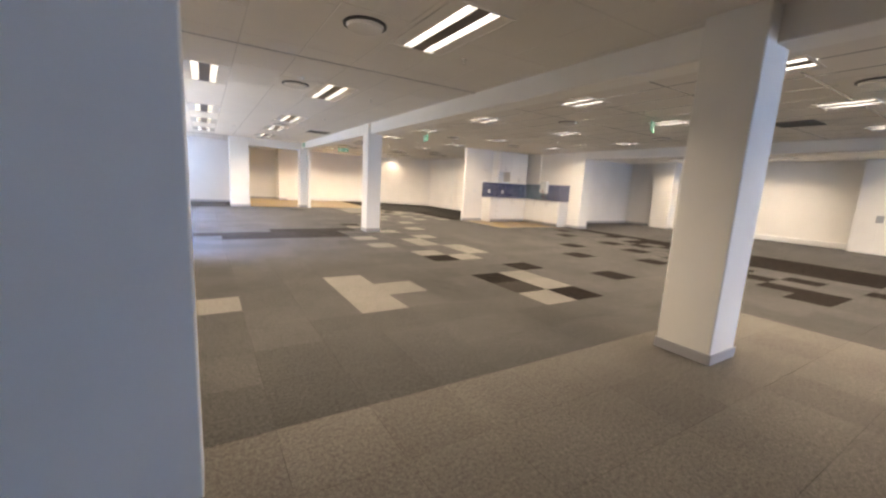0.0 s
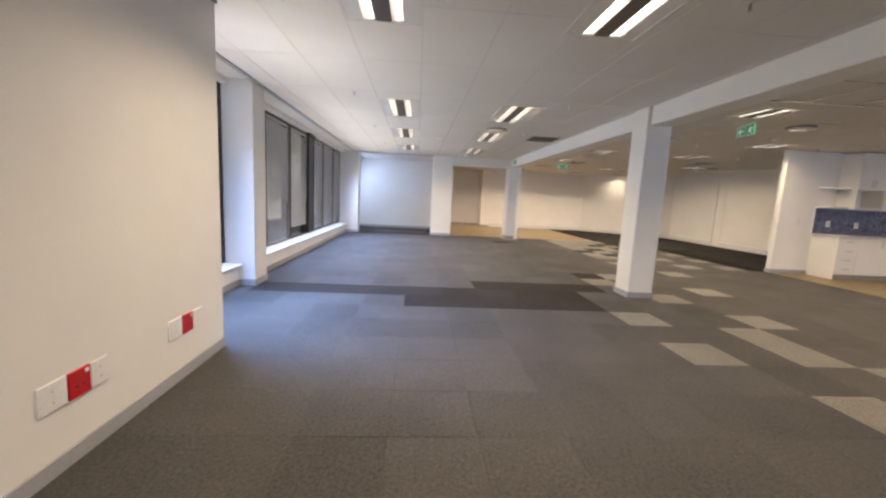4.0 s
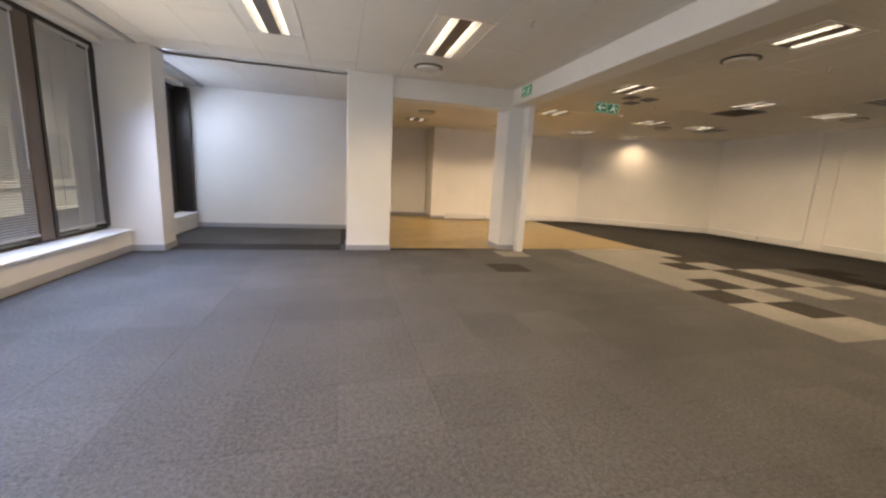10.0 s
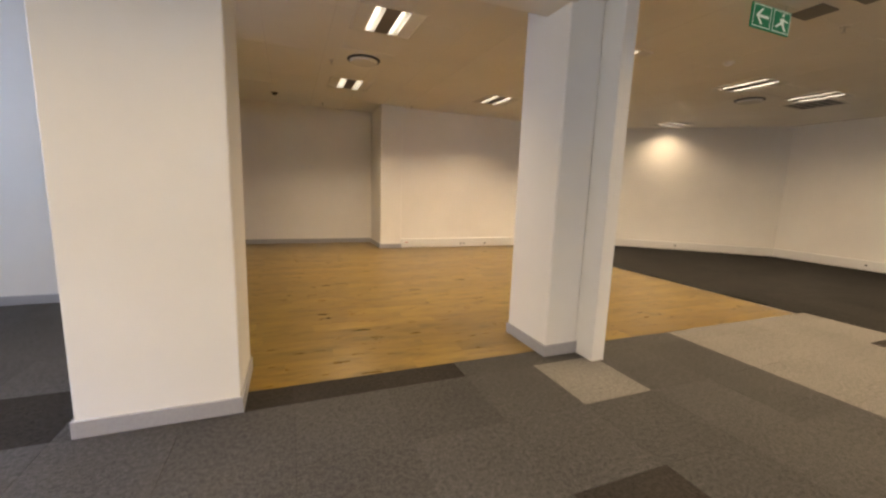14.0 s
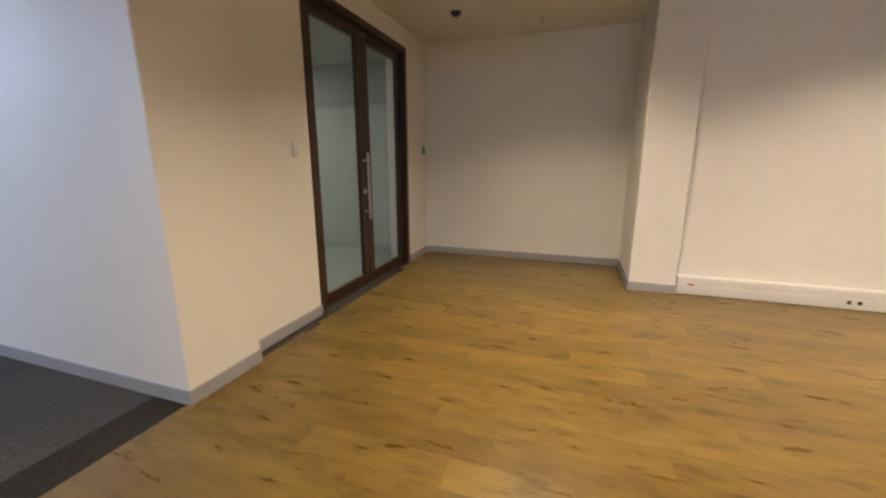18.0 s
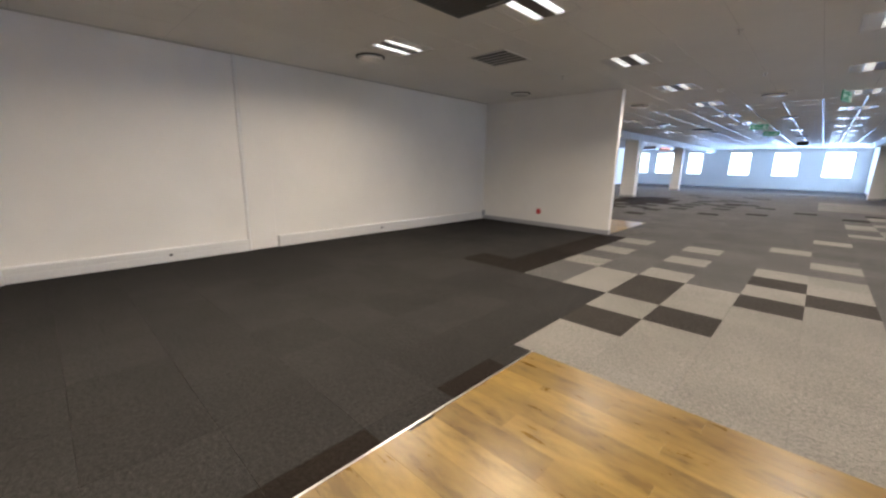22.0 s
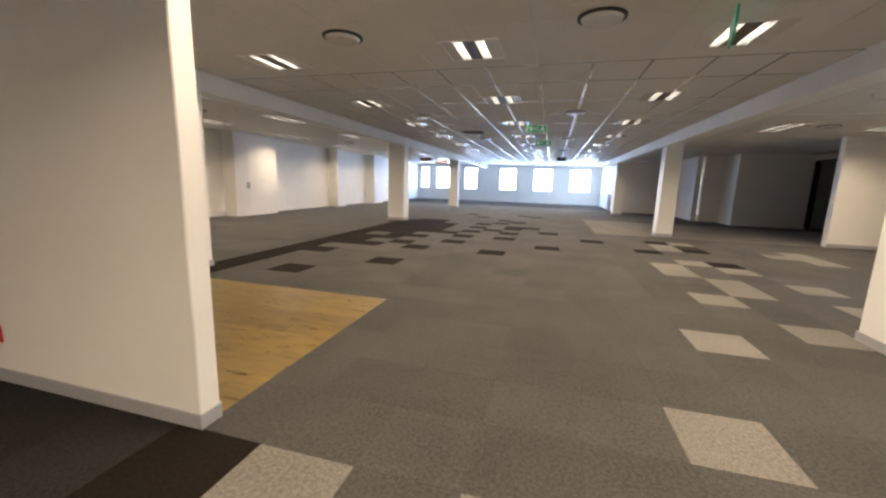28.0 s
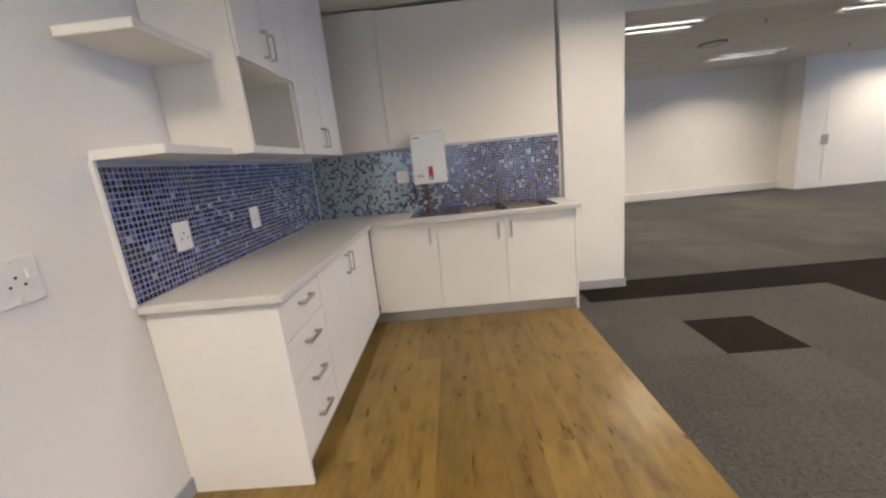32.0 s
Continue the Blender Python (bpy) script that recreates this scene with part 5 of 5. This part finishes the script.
def kitchen_socket(label, x, y, z, turn, w=0.10, h=0.13):
    ob = thing("wall_socket", label, "socket", "kitchen sockets", at=(x, y, z), turn=turn)
    part("cover", box_bm(-w / 2, -0.012, -h / 2, w / 2, 0.0, h / 2, 0.005, seg=2), PLASTIC, ob)
    for dx, dz in ((-0.02, -0.012), (0.02, -0.012), (0.0, 0.012)):
        part("pin_hole", add_cyl(bmesh.new(), (dx, -0.0125, dz), 0.0045, 0.002, axis="y", seg=8), BLACK, ob)
    part("switch", box_bm(w * 0.2, -0.018, 0.004, w * 0.2 + 0.02, -0.012, 0.03, 0.002), PLASTIC, ob)
    for dz in (-h * 0.41, h * 0.41):
        part("screw", add_cyl(bmesh.new(), (0, -0.0125, dz), 0.003, 0.001, axis="y", seg=6), STEEL, ob)


kitchen_socket("white socket plate on the blue mosaic splashback", 9.0, 10.866, 1.12, 0)
kitchen_socket("white socket plate on the blue mosaic splashback", 9.665, 10.866, 1.11, 0)
kitchen_socket("white double socket plate beside the boiler", 10.886, 10.055, 1.23, -90, 0.11, 0.11)
kitchen_socket("white socket plate on the plain wall by the kitchen", 8.31, 10.88, 1.12, 0, 0.14, 0.14)
plug = thing("plug", "small white plug with its cord on the worktop", "plug")
part("body", box_bm(10.80, 9.99, 0.9005, 10.84, 10.03, 0.93, 0.006), PLASTIC, plug)
cv = bpy.data.curves.new("cord", 'CURVE')
cv.dimensions, cv.bevel_depth = '3D', 0.0025
spn = cv.splines.new('BEZIER')
spn.bezier_points.add(2)
for bp, co in zip(spn.bezier_points, ((10.83, 9.99, 0.91), (10.86, 9.94, 0.99), (10.872, 9.90, 1.16))):
    bp.co = co
    bp.handle_left_type = bp.handle_right_type = 'AUTO'
cv.materials.append(PLASTIC)
cord_ob = new("cord", cv)
cord_ob.parent = plug

# mosaic splashback: small glass tiles in rows
rng = random.Random(4)


def mosaic(name, label, origin, u, n, length, height, mix_at, singles):
    ob = tagged(new(name), label, "splashback", kind="structure")
    o, u, n, up_ = Vector(origin), Vector(u), Vector(n), Vector((0, 0, 1))

    c0, c1 = o + n * 0.0008, o + u * length + up_ * height + n * 0.004
    bk = box_bm(min(c0.x, c1.x), min(c0.y, c1.y), c0.z, max(c0.x, c1.x), max(c0.y, c1.y), c1.z)
    part("grout", bk, GROUT, ob)
    s, p = 0.0205, 0.0244
    verts, faces, mats = [], [], []
    one = {}
    made = 0
    for i in range(int(length / p)):
        for j in range(int(height / p)):
            a, b = i * p + 0.0015, j * p + 0.002
            w = mix_at(a / length)
            m = rng.choices(range(5), w)[0]
            if singles and i < 13 and made < 299:
                if m not in one:
                    bm = bmesh.new()
                    base4 = [bm.verts.new(u * x + up_ * y + n * 0.004) for x, y in ((0, 0), (s, 0), (s, s), (0, s))]
                    top4 = [bm.verts.new(u * x + up_ * y + n * 0.0046) for x, y in ((0.0007, 0.0007), (s - 0.0007, 0.0007), (s - 0.0007, s - 0.0007), (0.0007, s - 0.0007))]
                    bm.faces.new(top4)
                    for k in range(4):
                        bm.faces.new((base4[k], base4[(k + 1) % 4], top4[(k + 1) % 4], top4[k]))
                    bmesh.ops.recalc_face_normals(bm, faces=bm.faces)
                    one[m] = mesh_of("mosaic_tile", bm, MOSAIC_MATS[m])
                t = new("mosaic_tile", one[m])
                t.parent, t.location = ob, o + u * a + up_ * b
                made += 1
                continue
            tilt = [rng.uniform(-0.00038, 0.00038) for _ in range(2)]
            k0 = len(verts)
            for x, y in ((0, 0), (s, 0), (s, s), (0, s)):
                verts.append(o + u * (a + x) + up_ * (b + y) + n * 0.004)
            for x, y in ((0.0007, 0.0007), (s - 0.0007, 0.0007), (s - 0.0007, s - 0.0007), (0.0007, s - 0.0007)):
                verts.append(o + u * (a + x) + up_ * (b + y) + n * (0.0044 + tilt[0] * (x / s - 0.5) + tilt[1] * (y / s - 0.5)))
            faces.append((k0 + 4, k0 + 5, k0 + 6, k0 + 7))
            for k in range(4):
                faces.append((k0 + k, k0 + (k + 1) % 4, k0 + 4 + (k + 1) % 4, k0 + 4 + k))
            mats += [m] * 5
    me = bpy.data.meshes.new("mosaic_tiles")
    me.from_pydata([tuple(v) for v in verts], [], faces)
    for m in MOSAIC_MATS:
        me.materials.append(m)
    me.polygons.foreach_set("material_index", mats)
    me.update()
    run = new("mosaic_tiles", me)
    run.parent = ob
    tagged(run, kind="stuff")


mosaic("splashback_side", "blue glass mosaic splashback with pale grout", (8.67, 10.88, 0.902), (1, 0, 0), (0, -1, 0), 2.215, 0.556,
       lambda f: (6.5 - 2.0 * f, 3.0, 2.0, 0.12 + 0.5 * f, 7.0 * max(0, f - 0.5)), True)
mosaic("splashback_sink", "blue and aqua glass mosaic splashback behind the sink", (10.9, 10.875, 0.902), (0, -1, 0), (-1, 0, 0), 2.25, 0.581,
       lambda f: (2.6, 0.4, 0.7, 1.2, 5.0) if f < 0.36 else (3.2, 0.9, 1.2, 1.2, 2.4) if f < 0.50 else (6.0, 2.2, 1.4, 0.5, 0.1), True)

# ---------------- carpet and planks ----------------
KIND = {"grey": (C_GREY, CI_GREY), "light": (C_LIGHT, CI_LIGHT), "brown": (C_BROWN, CI_BROWN), "dark": (C_DARK, CI_DARK), "char": (C_CHAR, CI_CHAR), "south": (C_SOUTH, CI_SOUTH)}
runs = {k: bmesh.new() for k in KIND}
one = {}
for k in KIND:
    bm = bmesh.new()
    tile_bm(bm, 0, 0, 0.5, 0.5)
    one[k] = mesh_of("carpet_tile", bm, KIND[k][0])
made = 0
for i in range(-5, 33):
    for j in range(-32, 44):
        x, y = i * 0.5, j * 0.5
        whole = {region(x + a, y + b) for a in (0.02, 0.25, 0.48) for b in (0.02, 0.25, 0.48)}
        if whole == {None}:
            continue
        k = region(x + 0.25, y + 0.25)
        if len(whole) > 1:
            # tiles cut to fit against wood and walls, in pieces of a twentieth
            x0, x1, y0, y1 = x, x + 0.5, y, y + 0.5
            if 0.73 < x1 and x < 6.35 and y < 16.2 < y1:
                y1 = 16.2
            elif y >= 16.0 and x < 0.73 < x1:
                x1 = 0.73
            elif y >= 16.0 and x < 6.35 < x1:
                x0 = 6.35
            elif y < 8.64 < y1 and x1 > 7.88:
                y1 = 8.64
            elif 8.5 < y < 11 and x < 7.88 < x1:
                x1 = 7.88
            k = k or region((x0 + x1) / 2, (y0 + y1) / 2)
            if k:
                tile_bm(runs[k], x0, y0, x1, y1)
            # the strip left over where a tile goes round a corner of the wood
            if x < 6.35 < x + 0.5 and y < 16.2 < y + 0.5:
                tile_bm(runs["char"], 6.35, 16.2, 6.5, 16.5)
            if x < 7.88 < x + 0.5 and y < 8.64 < y + 0.5:
                tile_bm(runs["grey"], 7.5, 8.64, 7.88, 9.0)
            continue
        near = k in ("light", "brown", "dark") and -0.5 <= y < 16.5 and x < 9.5
        near |= k == "grey" and -1.0 <= x < 2.0 and 2.0 <= y < 15.5
        if near and made < 330:
            ob = new("carpet_tile", one[k])
            ob.parent, ob.location = floor, (x, y, 0)
            made += 1
        else:
            tile_bm(runs[k], x, y, x + 0.5, y + 0.5)
for k in KIND:
    ob = part("carpet_run", runs[k], KIND[k][1], floor)
    tagged(ob, kind="stuff")

plank_of = {}


def planks(x0, y0, x1, y1, width=0.165, length=1.2, seed=1):
    rg = random.Random(seed)
    y = y0
    while y < y1 - 0.01:
        b = min(y + width, y1)
        x = x0 - rg.uniform(0, length)
        while x < x1:
            piece = length * rg.choice((0.55, 0.7, 0.85, 1.0))
            a, c = max(x, x0), min(x + piece, x1)
            x += piece
            if c - a < 0.04:
                continue
            key = (round(c - a, 2), round(b - y, 3))
            if key not in plank_of:
                bm = bmesh.new()
                tile_bm(bm, 0, 0, c - a, b - y, 0.0, 0.001, 0.0004, g=0.0001)
                plank_of[key] = mesh_of("plank", bm, OAK)
            ob = new("plank", plank_of[key])
            ob.parent, ob.location = floor, (a, y, 0)
        y += width


planks(0.73, 16.2, 6.35, 21.14)
planks(0.66, 21.14, 3.08, 22.05, seed=3)
planks(7.88, 8.64, 10.9, 10.88, seed=5)
solid("trim_threshold", box_bm(6.345, 16.2, -0.006, 6.357, 21.16, 0.003, 0.001), STEEL, "thin metal strip at the edge of the wood floor", "trim", kind="structure")
